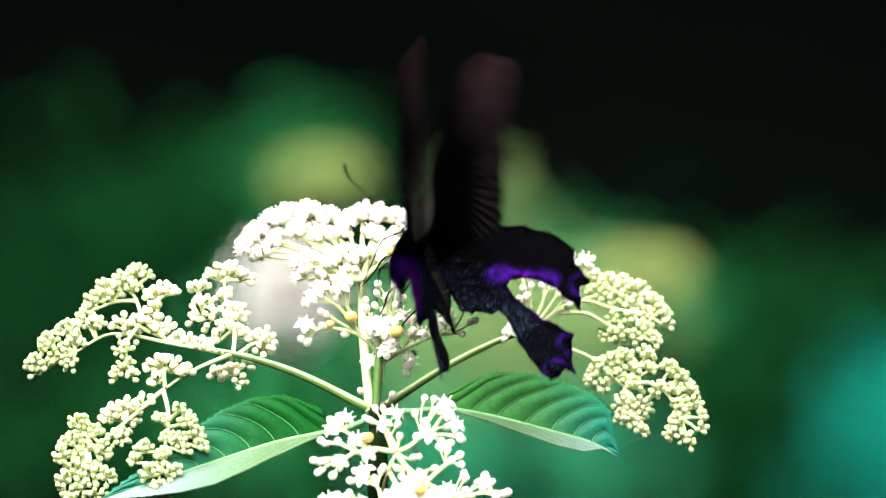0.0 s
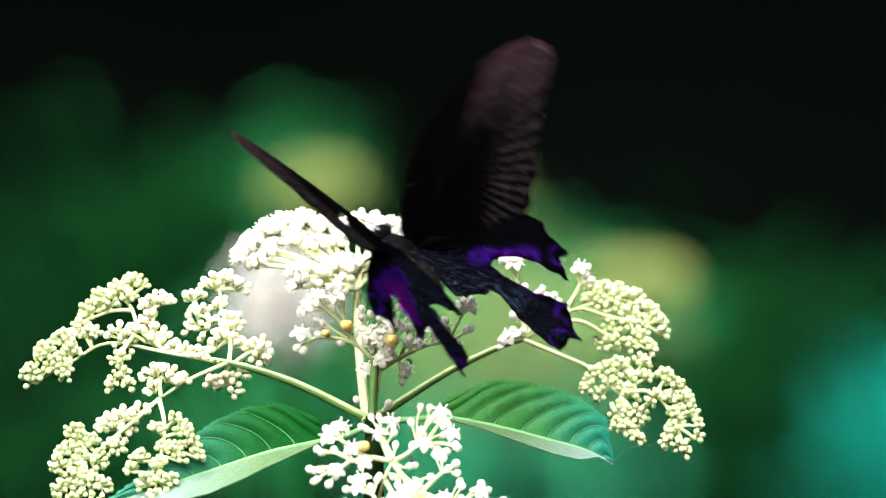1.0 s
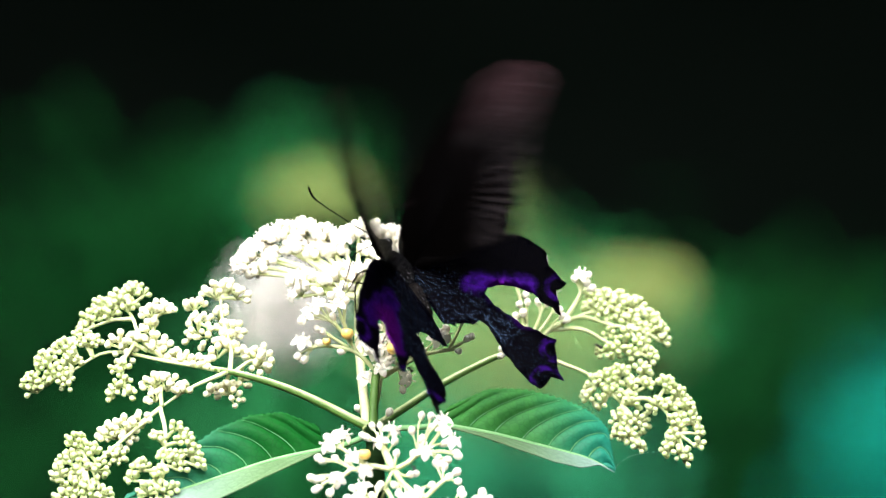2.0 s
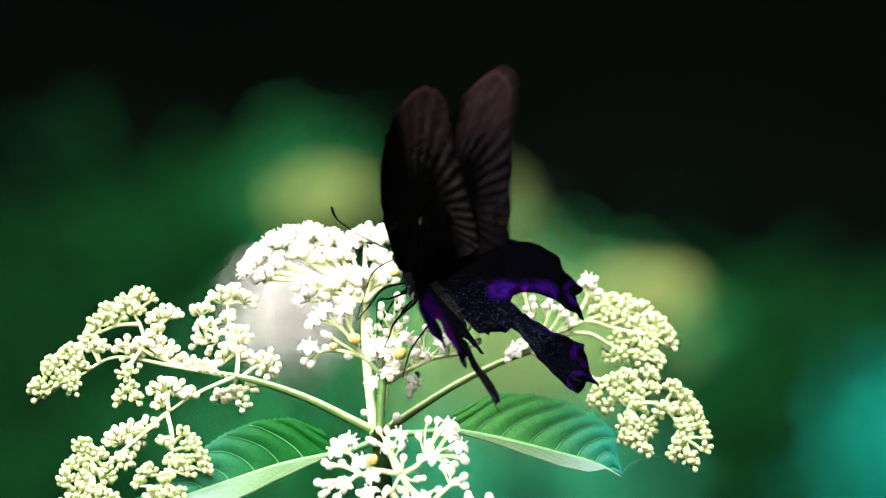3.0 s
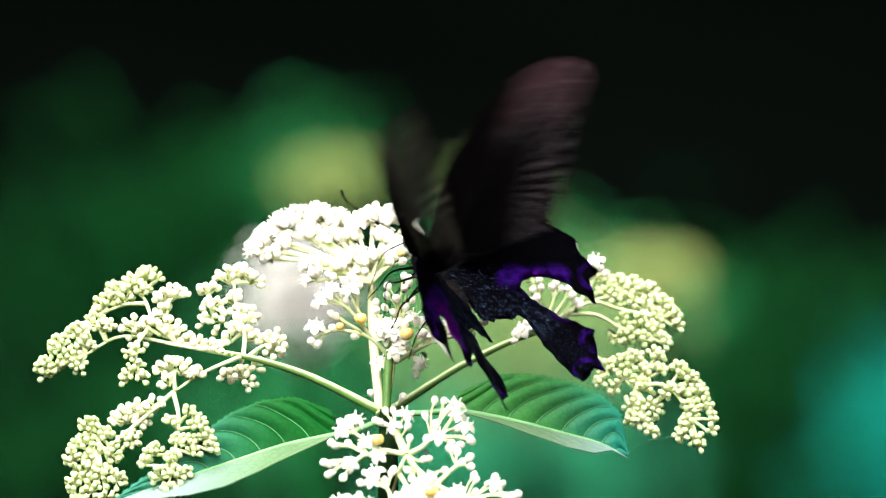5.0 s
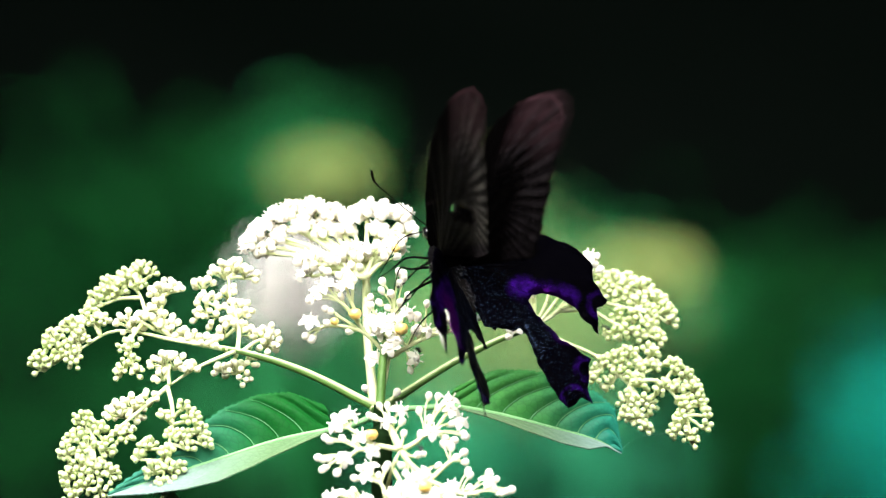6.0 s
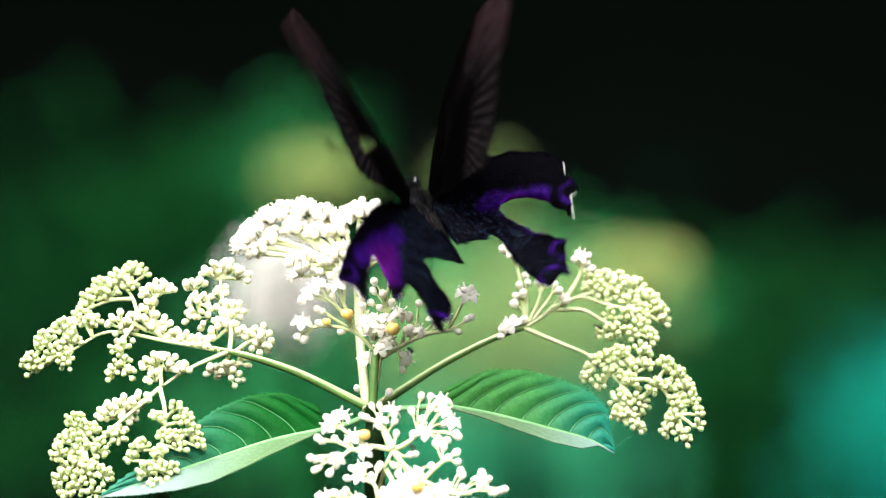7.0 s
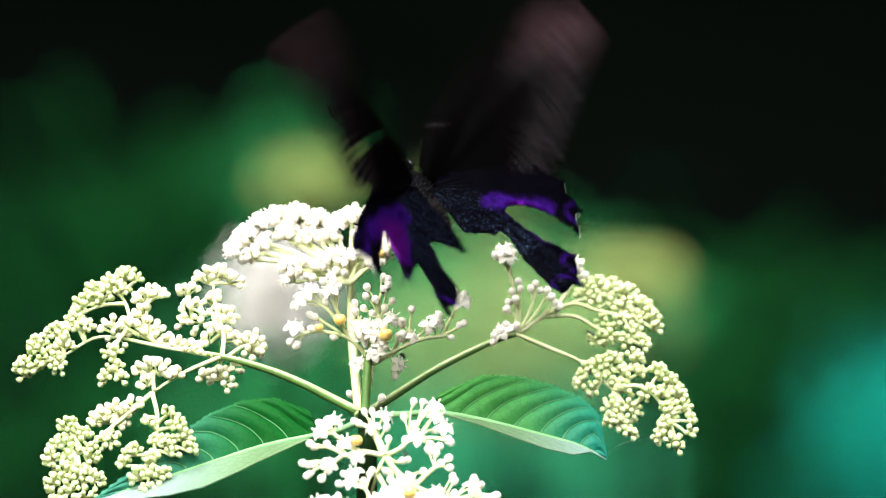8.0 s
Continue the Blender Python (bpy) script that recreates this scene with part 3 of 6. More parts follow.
def nectar_cup(x, y, z, r):
    """A small round orange cup with a dimple on top."""
    bm = bmesh.new()
    bmesh.ops.create_uvsphere(bm, u_segments=16, v_segments=10, radius=1.2 * r * MM)
    for v in bm.verts:
        if v.co.z > 1.0 * r * MM:
            v.co.z -= 1.6 * (v.co.z - 1.0 * r * MM)
        v.co.z *= 0.92
    bmesh.ops.translate(bm, verts=bm.verts, vec=mm(x, y, z))
    part("nectar_cup", bm, GLAND, centre if y > 0 else front, "glossy orange nectar cup")


for cup in ((-20.4, 1.2, -14.9, 1.2), (-25, 2, -16.6, 0.8), (-10.2, -0.6, -18.2, 1.3), (-11.6, 16, -0.4, 0.9), (-16.5, -23.5, -41.1, 1.15), (-4.9, -27, -52.4, 1.2)):
    nectar_cup(*cup)

# Main stem: from the node down to the ground, and the knot where the rays part.
bm = bmesh.new()
foot = HEAD.inverted() @ Vector((-0.020, 0.05, 0.0))
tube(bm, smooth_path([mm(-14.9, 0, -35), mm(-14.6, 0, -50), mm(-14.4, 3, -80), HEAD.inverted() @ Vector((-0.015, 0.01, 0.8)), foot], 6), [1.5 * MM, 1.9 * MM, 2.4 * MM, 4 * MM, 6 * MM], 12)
part("main_stem", bm, STEM, elder, "green stem, its colour darkened for the shade on it")
bm = bmesh.new()
tube(bm, smooth_path([mm(-14.9, 0, -37), mm(-14.2, 2, -25), mm(-12.8, 3, -18)], 5), [1.1 * MM, 0.9 * MM], 8)
part("centre_ray", bm, STALK, elder)


def leaf_blade(midrib, far, near, widths, slim, petiole, top, label):
    """A folded, finely toothed leaf: its far half tilts up behind the midrib, its near half lies towards the viewer."""
    rib = smooth_path([mm(*p) for p in midrib], 40)
    n, m = len(rib) - 1, 26
    along = (rib[-1] - rib[0]).normalized()
    bm = bmesh.new()
    lay = bm.loops.layers.uv.new("UVMap")
    gap = n / 8
    grid = []
    for i, p in enumerate(rib):
        s = i / n
        row = []
        for j in range(-m, m + 1):
            q = abs(j) / m
            side = Vector(far if j > 0 else near)
            w = np.interp(s, np.linspace(0, 1, len(widths)), widths) if j > 0 else np.interp(s, np.linspace(0, 1, len(slim)), slim)
            reach = w * q * MM
            if abs(j) == m and 0 < i < n:
                reach += (0.55 if j > 0 else 0.22) * MM * ((i % 5) / 4)
            lag = along * reach * 0.30 * q
            # The blade swells between its side veins and sinks along them.
            k = i / gap - q - 1.1 * q * q
            swell = (1.1 if j > 0 else 0.10) * MM * (abs(math.sin(math.pi * k)) ** 0.6 - 0.5) * math.sin(math.pi * min(1, q * 1.02)) ** 0.7
            curl = side.cross(along) * (0.10 * w * q * q * MM) * (1 if j > 0 else -1)
            face = side.cross(along).normalized() * (1 if j < 0 else -1)
            if face.y > 0:
                face = -face
            row.append(bm.verts.new(p + side * reach + lag + curl + face * swell))
        grid.append(row)
    for i, (a, b) in enumerate(zip(grid, grid[1:])):
        for k in range(2 * m):
            f = bm.faces.new((a[k], b[k], b[k + 1], a[k + 1]))
            for loop, (x, y) in zip(f.loops, ((i, k), (i + 1, k), (i + 1, k + 1), (i, k + 1))):
                loop[lay].uv = (x / n, y / (2 * m))
    lines = []
    for k in range(1, 7):
        line = []
        for j in range(m):
            at = min(n - 1.0, gap * (k + j / m + 1.1 * (j / m) ** 2))
            i = int(at)
            line.append(grid[i][m + j].co.lerp(grid[i + 1][m + j].co, at - i) + Vector((0, -0.34, 0.2)) * MM)
        lines.append(line)
    leaf = part("leaf", bm, top, elder, label)
    # The near half takes the paler copy that stands in for light on it.
    leaf.data.materials.append(LEAF_LIT)
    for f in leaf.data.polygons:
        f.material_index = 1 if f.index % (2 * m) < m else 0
    mod = leaf.modifiers.new("thickness", "SOLIDIFY")
    mod.thickness, mod.offset = 0.25 * MM, 0.0
    bm = bmesh.new()
    tube(bm, smooth_path([mm(*p) for p in petiole], 5) + rib[1:], [0.7 * MM, 0.5 * MM, 0.15 * MM], 8)
    part("midrib", bm, VEIN, leaf, "pale green midrib and stalk")
    for line in lines:
        bm = bmesh.new()
        tube(bm, line, [0.13 * MM, 0.10 * MM, 0.05 * MM], 5)
        part("side_vein", bm, SIDE_VEIN, leaf)
    return leaf


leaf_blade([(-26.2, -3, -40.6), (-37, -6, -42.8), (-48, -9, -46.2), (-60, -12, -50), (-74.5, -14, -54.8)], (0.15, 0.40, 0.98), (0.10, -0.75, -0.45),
           (5.5, 10.2, 11.6, 11, 8, 4.2, 0.2), (0.6, 5.5, 9.5, 11.5, 10, 6, 0.2), [(-15, 0, -37), (-21, -1, -39.5), (-26.2, -3, -40.6)], LEAF_DEEP, "folded toothed green leaf, lower half painted pale for the light on it")
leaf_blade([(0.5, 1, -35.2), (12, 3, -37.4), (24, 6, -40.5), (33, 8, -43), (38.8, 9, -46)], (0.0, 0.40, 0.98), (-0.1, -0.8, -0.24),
           (4.2, 10.4, 12.2, 12.3, 11, 8.4, 0.5), (0.5, 2.5, 5.5, 7.5, 7, 1.0, 0.1), [(-13.5, 0, -36), (-6, 0.5, -35.8), (0.5, 1, -35.2)], LEAF, "toothed green leaf with a teal sheen painted towards its tip")


# A strand of silk from the leaf tip to the hanging buds.
silk = thing("silk_thread", HEAD, "fine pale silk thread between leaf tip and buds", "silk thread")
bm = bmesh.new()
tube(bm, smooth_path([mm(38.6, 9, -45.2), mm(42.2, 11, -42.6), mm(46.5, 14, -41.9), mm(51, 17.4, -41.2)], 8), [0.006 * MM, 0.010 * MM, 0.006 * MM], 5)
part("strand", bm, PETAL, silk)


# ---- ants on the flower head ----
def ant(x, y, z, turn):
    ob = thing("ant", HEAD @ Matrix.Translation(mm(x, y, z)) @ Euler((0.5, 0.2, radians(turn))).to_matrix().to_4x4(), "tiny black ant crawling on the elder flowers", "ant", "ants on the flowers")
    for name, at, size in (("head", 0.95, (0.28, 0.30, 0.26)), ("thorax", 0.35, (0.20, 0.42, 0.20)), ("abdomen", -0.55, (0.34, 0.55, 0.34))):
        bm = bmesh.new()
        bmesh.ops.create_icosphere(bm, subdivisions=2, radius=1.0, matrix=Matrix.Translation(mm(0, at, 0.4)) @ Matrix.Diagonal((size[0] * MM, size[1] * MM, size[2] * MM, 1)))
        part(name, bm, ANT_BLACK, ob)
    for s in (-1, 1):
        for k in (-1, 0, 1):
            bm = bmesh.new()
            tube(bm, [mm(0, 0.35 + 0.1 * k, 0.4), mm(s * 0.6, 0.35 + 0.5 * k, 0.7), mm(s * 0.9, 0.35 + 0.8 * k, -0.1)], [0.07 * MM, 0.05 * MM], 4)
            part("leg", bm, ANT_BLACK, ob)


for a in ((-22.8, 2.4, -8.4, 40), (-10.2, 1.2, -9.0, 250), (-6.4, 2.2, -23.3, 160), (-6.0, -24.6, -44.4, 20), (35.6, 27, -18.6, 120)):
    ant(*a)

# ---- the butterfly ----
# Wing frame: x out from the hinge, y towards the head. All lengths in millimetres.
def wing_material(name, hind):
    m = bpy.data.materials.new(name)
    m.use_nodes = True
    n, l = m.node_tree.nodes, m.node_tree.links
    b = n["Principled BSDF"]
    uv, co = n.new("ShaderNodeUVMap"), n.new("ShaderNodeTexCoord")
    cut = n.new("ShaderNodeSeparateXYZ")
    l.new(uv.outputs[0], cut.inputs[0])

    def maths(kind, a, c=0.0, d=0.0):
        k = n.new("ShaderNodeMath")
        k.operation = kind
        for i, v in enumerate((a, c, d)):
            if isinstance(v, (int, float)):
                k.inputs[i].default_value = v
            else:
                l.new(v, k.inputs[i])
        return k.outputs[0]

    def band(v, lo0, lo1, hi0, hi1):
        up, down = n.new("ShaderNodeMapRange"), n.new("ShaderNodeMapRange")
        for k, p, q in ((up, lo0, lo1), (down, hi1, hi0)):
            k.interpolation_type = "SMOOTHSTEP"
            k.inputs["From Min"].default_value, k.inputs["From Max"].default_value = p, q
            l.new(v, k.inputs["Value"])
        return maths("MULTIPLY", up.outputs[0], down.outputs[0])

    def noise_of(scale, detail=2.0, vec=None):
        k = n.new("ShaderNodeTexNoise")
        k.inputs["Scale"].default_value, k.inputs["Detail"].default_value = scale, detail
        l.new(vec or co.outputs["Object"], k.inputs["Vector"])
        return k.outputs[0]

    def over(below, colour, mask):
        k = n.new("ShaderNodeMix")
        k.data_type = "RGBA"
        l.new(mask, k.inputs[0])
        if isinstance(below, tuple):
            k.inputs[6].default_value = (*below, 1)
        else:
            l.new(below, k.inputs[6])
        k.inputs[7].default_value = (*colour, 1)
        return k.outputs[2]

    u, v = cut.outputs[0], cut.outputs[1]
    speck = n.new("ShaderNodeTexVoronoi")
    speck.inputs["Scale"].default_value = 3000
    l.new(co.outputs["Object"], speck.inputs["Vector"])
    pick = n.new("ShaderNodeSeparateXYZ")
    l.new(speck.outputs["Color"], pick.inputs[0])
    dust = maths("MULTIPLY", band(speck.outputs["Distance"], -1.0, -0.5, 0.12, 0.36), band(pick.outputs[0], 0.25, 0.85, 1.5, 2.0))
    if hind:
        x, y = maths("MULTIPLY", u, 50.0), maths("MULTIPLY", v, 50.0)

        def near_line(ax, ay, bx, by):
            """Distance in millimetres from a line on the wing."""
            dx, dy = bx - ax, by - ay
            k = maths("ADD", maths("MULTIPLY", maths("SUBTRACT", x, ax), dx / (dx * dx + dy * dy)), maths("MULTIPLY", maths("SUBTRACT", y, ay), dy / (dx * dx + dy * dy)))
            k = maths("MINIMUM", maths("MAXIMUM", k, 0.0), 1.0)
            px, py = maths("SUBTRACT", x, maths("MULTIPLY_ADD", k, dx, ax)), maths("SUBTRACT", y, maths("MULTIPLY_ADD", k, dy, ay))
            return maths("SQRT", maths("ADD", maths("MULTIPLY", px, px), maths("MULTIPLY", py, py)))

        wobble = maths("MULTIPLY", maths("SUBTRACT", noise_of(300, 3.0), 0.5), 4.0)
        blue = maths("MULTIPLY", dust, maths("ADD", band(near_line(3, 8, 9, 20), -9, -5, 4.5, 9), maths("MULTIPLY", band(near_line(10, 20, 15, 33), -9, -5, 2.5, 6), 0.45)))
        col = over((0.0004, 0.0003, 0.0008), (0.055, 0.095, 0.17), maths("MULTIPLY", blue, 0.6))
        patch = maths("MAXIMUM", band(maths("ADD", near_line(11.5, 8.8, 22.0, 14.0), wobble), -9, -5, 0.5, 3.7), band(maths("ADD", near_line(16, 13, 19.5, 21), wobble), -9, -5, 0.8, 4.2))
        grain = maths("MULTIPLY", patch, maths("ADD", maths("MULTIPLY", noise_of(700, 5.0), 2.2), -0.35))
        for ax, ay, r in ((29.2, 17.5, 3.0), (15.8, 37.2, 3.4), (20.5, 30.5, 2.4)):
            ring = band(maths("ABSOLUTE", maths("SUBTRACT", near_line(ax, ay, ax + 0.01, ay), r)), -9, -5, 0.4, 1.0)
            grain = maths("MAXIMUM", grain, maths("MULTIPLY", maths("MULTIPLY", ring, maths("SUBTRACT", noise_of(420, 4.0), 0.38)), 2.0))
        col = over(col, (0.0135, 0.0015, 0.061), grain)
        warm = band(maths("ADD", near_line(17, 14, 21, 23), wobble), -9, -5, 0.5, 5.0)
        col = over(col, (0.040, 0.001, 0.048), maths("MULTIPLY", maths("MULTIPLY", warm, grain), 0.8))
        l.new(maths("MAXIMUM", maths("MULTIPLY", grain, 0.9), maths("MULTIPLY", blue, 0.7)), b.inputs["Metallic"])
    else:
        bent = maths("ADD", u, maths("MULTIPLY", maths("SUBTRACT", noise_of(120, 2.0), 0.5), 0.035))
        rays = maths("SINE", maths("MULTIPLY", bent, 74.0))
        stripes = maths("MULTIPLY", band(rays, -0.35, 0.75, 1.5, 2.0), maths("MULTIPLY", band(v, 0.52, 0.82, 0.95, 0.99), band(u, 0.40, 0.60, 1.6, 1.9)))
        stripes = maths("MULTIPLY", stripes, maths("ADD", maths("MULTIPLY", noise_of(260, 6.0), 2.4), -0.6))
        col = over((0.0005, 0.0004, 0.0004), (0.024, 0.020, 0.022), stripes)
        hairs = n.new("ShaderNodeTexNoise")
        hairs.inputs["Scale"].default_value, hairs.inputs["Detail"].default_value = 1.0, 4.0
        grow = n.new("ShaderNodeCombineXYZ")
        l.new(maths("MULTIPLY", u, 160.0), grow.inputs[0])
        l.new(maths("MULTIPLY", v, 14.0), grow.inputs[1])
        l.new(grow.outputs[0], hairs.inputs["Vector"])
        streak = maths("MULTIPLY", band(hairs.outputs[0], 0.60, 0.70, 1.5, 2.0), maths("MULTIPLY", band(v, 0.35, 0.7, 0.95, 0.99), band(u, 0.35, 0.55, 1.6, 1.9)))
        col = over(col, (0.06, 0.045, 0.05), maths("MULTIPLY", streak, 0.5))
        # Sparse bright slivers: glints of sheen painted into the wing colour.
        grow_fine = n.new("ShaderNodeCombineXYZ")
        l.new(maths("MULTIPLY", bent, 75.0), grow_fine.inputs[0])
        l.new(maths("MULTIPLY", v, 26.0), grow_fine.inputs[1])
        slivers = n.new("ShaderNodeTexNoise")
        slivers.inputs["Scale"].default_value, slivers.inputs["Detail"].default_value = 1.0, 2.0
        l.new(grow_fine.outputs[0], slivers.inputs["Vector"])
        glint = maths("MULTIPLY", band(slivers.outputs[0], 0.64, 0.70, 1.5, 2.0), maths("MULTIPLY", band(v, 0.55, 0.75, 1.2, 1.3), band(u, 0.38, 0.50, 1.6, 1.9)))
        col = over(col, (0.15, 0.13, 0.145), maths("MULTIPLY", glint, 0.8))
        tip = maths("MULTIPLY", band(v, 0.62, 0.90, 1.2, 1.3), band(u, 0.36, 0.50, 0.66, 0.82))
        col = over(col, (0.030, 0.014, 0.017), maths("MULTIPLY", maths("MULTIPLY", tip, band(hairs.outputs[0], 0.35, 0.62, 1.5, 2.0)), 0.7))
        l.new(maths("MULTIPLY", maths("MAXIMUM", glint, stripes), 0.95), b.inputs["Metallic"])
    l.new(col, b.inputs["Base Color"])
    b.inputs["Roughness"].default_value = 0.28 if hind else 0.42
    b.inputs["Specular IOR Level"].default_value = 0.003
    bump = n.new("ShaderNodeBump")
    bump.inputs["Strength"].default_value, bump.inputs["Distance"].default_value = 0.35, 0.0002
    l.new(speck.outputs["Distance"], bump.inputs["Height"])
    l.new(bump.outputs[0], b.inputs["Normal"])
    return m


FOREWING = wing_material("black forewing scales", False)
HINDWING = wing_material("violet hindwing scales", True)
FUR = material("black body fur", (0.0025, 0.0022, 0.0027), 0.8, (0.0008, 0.0008, 0.001), 900, 0.8, 0.8, spec=0.04)
BELLY = material("dark brown abdomen", (0.0065, 0.0048, 0.0045), 0.75, (0.002, 0.0016, 0.0016), 700, 0.8, 0.8, spec=0.04)
EYE_GLOSS = material("glossy black eye", (0.006, 0.006, 0.007), 0.08, bump=0.0, coat=0.5)
LEG_BLACK = material("black leg", (0.0012, 0.001, 0.0012), 0.6, bump=0.0, spec=0.01)
BAND = material("brown abdomen band", (0.012, 0.009, 0.008), 0.8, spec=0.05)
FRINGE = material("pale wing fringe", (0.55, 0.50, 0.48), 0.8)

butterfly = thing("butterfly", HEAD, "black swallowtail butterfly with violet hindwings feeding on elder flowers", "butterfly")


def wing(name, side, outline, mat, veins, label, hole=None, pale=()):
    """A thin, slightly domed wing fanned out from its hinge, with raised veins."""
    edge = []
    for (x0, y0), (x1, y1) in zip(outline, outline[1:]):
        n = max(1, round(math.hypot(x1 - x0, y1 - y0) / 1.1))
        edge += [(x0 + (x1 - x0) * k / n, y0 + (y1 - y0) * k / n) for k in range(n)]
    edge.append(outline[-1])
    steps, rays = 26, len(edge) - 1
    turns = [math.degrees(math.atan2(y, x)) for x, y in edge]
    hi, lo = (10, -90) if mat is HINDWING else (85, 0)
    bm = bmesh.new()
    lay = bm.loops.layers.uv.new("UVMap")
    jag = random.Random(rays)

    def point(x, y, v):
        a = math.degrees(math.atan2(y, x))
        dome = 1.1 * math.sin(math.pi * min(1, v)) + 0.10 * math.sin(a * 0.75) * v
        return mm(side * x * v, y * v, dome)

    if mat is HINDWING:
        # A torn outline: the flat shape is cut into a net so that it can dome.
        bm.faces.new([bm.verts.new((x + jag.uniform(-0.2, 0.2), y + jag.uniform(-0.2, 0.2), 0)) for x, y in edge])
        for k in range(-3, 33, 2):
            bmesh.ops.bisect_plane(bm, geom=bm.verts[:] + bm.edges[:] + bm.faces[:], plane_co=(k + 0.37, 0, 0), plane_no=(1, 0, 0))
        for k in range(-42, 4, 2):
            bmesh.ops.bisect_plane(bm, geom=bm.verts[:] + bm.edges[:] + bm.faces[:], plane_co=(0, k + 0.41, 0), plane_no=(0, 1, 0))
        bmesh.ops.triangulate(bm, faces=bm.faces[:])
        bm.normal_update()
        if (bm.faces[:][0].normal.z > 0) != (side > 0):
            bmesh.ops.reverse_faces(bm, faces=bm.faces[:])
        for f in bm.faces:
            for loop in f.loops:
                loop[lay].uv = (loop.vert.co.x / 50, -loop.vert.co.y / 50)
        for vert in bm.verts:
            x, y = vert.co.x, vert.co.y
            vert.co = point(x, y, 1.0) + mm(0, 0, 1.1 * math.sin(math.pi * min(1, math.hypot(x, y) / 40)) + 0.25 * math.sin(math.degrees(math.atan2(y, x)) * 0.75) * math.hypot(x, y) / 40)
    else:
        grid = []
        for x, y in edge:
            r = 1 + jag.uniform(-0.012, 0.012)
            grid.append([bm.verts.new(point(x, y, (0.03 + 0.97 * j / steps) * (r if j == steps else 1))) for j in range(steps + 1)])
        for i in range(rays):
            for j in range(steps):
                if hole:
                    at = Vector(edge[i]) * ((j + 0.5) / steps)
                    a, b = Vector(hole[0:2]), Vector(hole[2:4])
                    k = min(1, max(0, (at - a).dot(b - a) / (b - a).length_squared))
                    if (at - a.lerp(b, k)).length < hole[4] * (0.6 + 0.4 * k):
                        continue
                ids = [(i, j), (i + 1, j), (i + 1, j + 1), (i, j + 1)]
                ids = ids if side < 0 else ids[::-1]
                f = bm.faces.new([grid[x][y] for x, y in ids])
                for loop, (x, y) in zip(f.loops, ids):
                    a = turns[x]
                    if mat is FOREWING:
                        q = (edge[x][0] * y / steps - 12, edge[x][1] * y / steps - 15)
                        a = math.degrees(math.atan2(q[1], q[0]))
                    loop[lay].uv = ((hi - a) / (hi - lo), y / steps)
    ob = part(name, bm, mat, butterfly, label)
    mod = ob.modifiers.new("thickness", "SOLIDIFY")
    mod.thickness, mod.offset = 0.10 * MM, 0.0
    for a in veins:
        k = min(range(len(edge)), key=lambda i: abs(turns[i] - a) - 0.02 * math.hypot(*edge[i]))
        bm = bmesh.new()
        line = []
        for v in (0.05, 0.2, 0.35, 0.5, 0.65, 0.8, 0.97):
            t = max(0.0, (v - 0.3) / 0.7) if mat is FOREWING else 1.0
            c = min(range(len(edge)), key=lambda i: abs(turns[i] - 50) - 0.02 * math.hypot(*edge[i]))
            e = edge[round(c + (k - c) * t)]
            line.append(point(*e, v) + mm(0, 0, 0.06))
        tube(bm, line, [0.22 * MM, 0.10 * MM, 0.06 * MM] if mat is FOREWING else [0.08 * MM, 0.04 * MM, 0.03 * MM], 5)
        part("vein", bm, LEG_BLACK, ob)
    for first, last in pale:
        bm = bmesh.new()
        tube(bm, [point(x, y, 1.0) for x, y in outline[first:last + 1]], [0.10 * MM, 0.24 * MM, 0.10 * MM], 5)
        part("fringe", bm, FRINGE, ob, "pale fringe of the wing edge")
    return ob


FORE_EDGE = [(-2, 6.5), (-0.5, 10.5), (2.5, 16.5), (5.8, 21), (9.5, 24.8), (14.5, 28.8), (20, 32.4), (27, 35.6), (33, 37.4), (39, 38.3), (43.5, 37.6), (46, 35.5), (45.8, 32.5), (43.5, 28.5), (40.5, 23.5), (38.7, 19), (37, 15.5), (35, 12.5), (34.2, 10), (32.3, 7), (31, 5), (30.3, 3), (29, 2), (24, 1.5), (20, 2), (13.5, 2.5), (4.5, 3.5)]
HIND_EDGE = [(4, 2), (10.5, 3.8), (16.5, 3.1), (21.5, 1.3), (26.2, -1.8), (29.6, -5.6), (30.4, -8.8), (29.4, -11.8), (30.2, -14.5), (31, -16.8), (29.5, -18), (28, -18), (26.9, -21.5), (26.1, -24), (25, -21.5), (23.5, -19), (23, -16.5), (19.5, -13), (16.5, -11.5), (14, -11.5), (13, -12.5), (13.5, -16), (15.5, -19.5), (17.5, -23), (19.8, -25.3), (22.6, -28.6), (21.2, -30.2), (20, -33.5), (19, -38.5), (17, -36.5), (15.5, -37.5), (13.5, -38), (12, -36), (11, -32), (10, -26.5), (10, -22.5), (9.5, -20), (8.5, -18), (7, -18.5), (5.5, -17.5), (4, -16.5), (3, -17), (1.2, -15.4), (0.6, -12.5), (0.4, -7), (0.2, -1)]
HIND_EDGE_TORN = [(5.5, 2.5), (9, 2.5), (13.5, 0), (18.5, -4.5), (23.5, -9), (28, -14.5), (31, -18), (31, -21), (29.5, -21.5), (28.5, -23.5), (28.5, -26.5), (27.5, -27.5), (25.5, -22.5), (22.5, -18), (20, -15), (20, -18), (21, -23), (21.5, -26.5), (21, -29), (18.5, -26.5), (16.5, -25), (15.5, -27), (16, -31), (16.5, -34), (17, -37), (16.5, -39.5), (15, -40), (14, -37), (11.5, -36.5), (9.5, -33), (9.5, -29), (9.5, -24.5), (9.5, -21.5), (9.5, -18.5), (7, -17.5), (5, -19), (2.6, -20.3), (0.6, -21.2), (0.3, -18.5), (0.1, -15), (0.2, -8), (0.2, -1)]
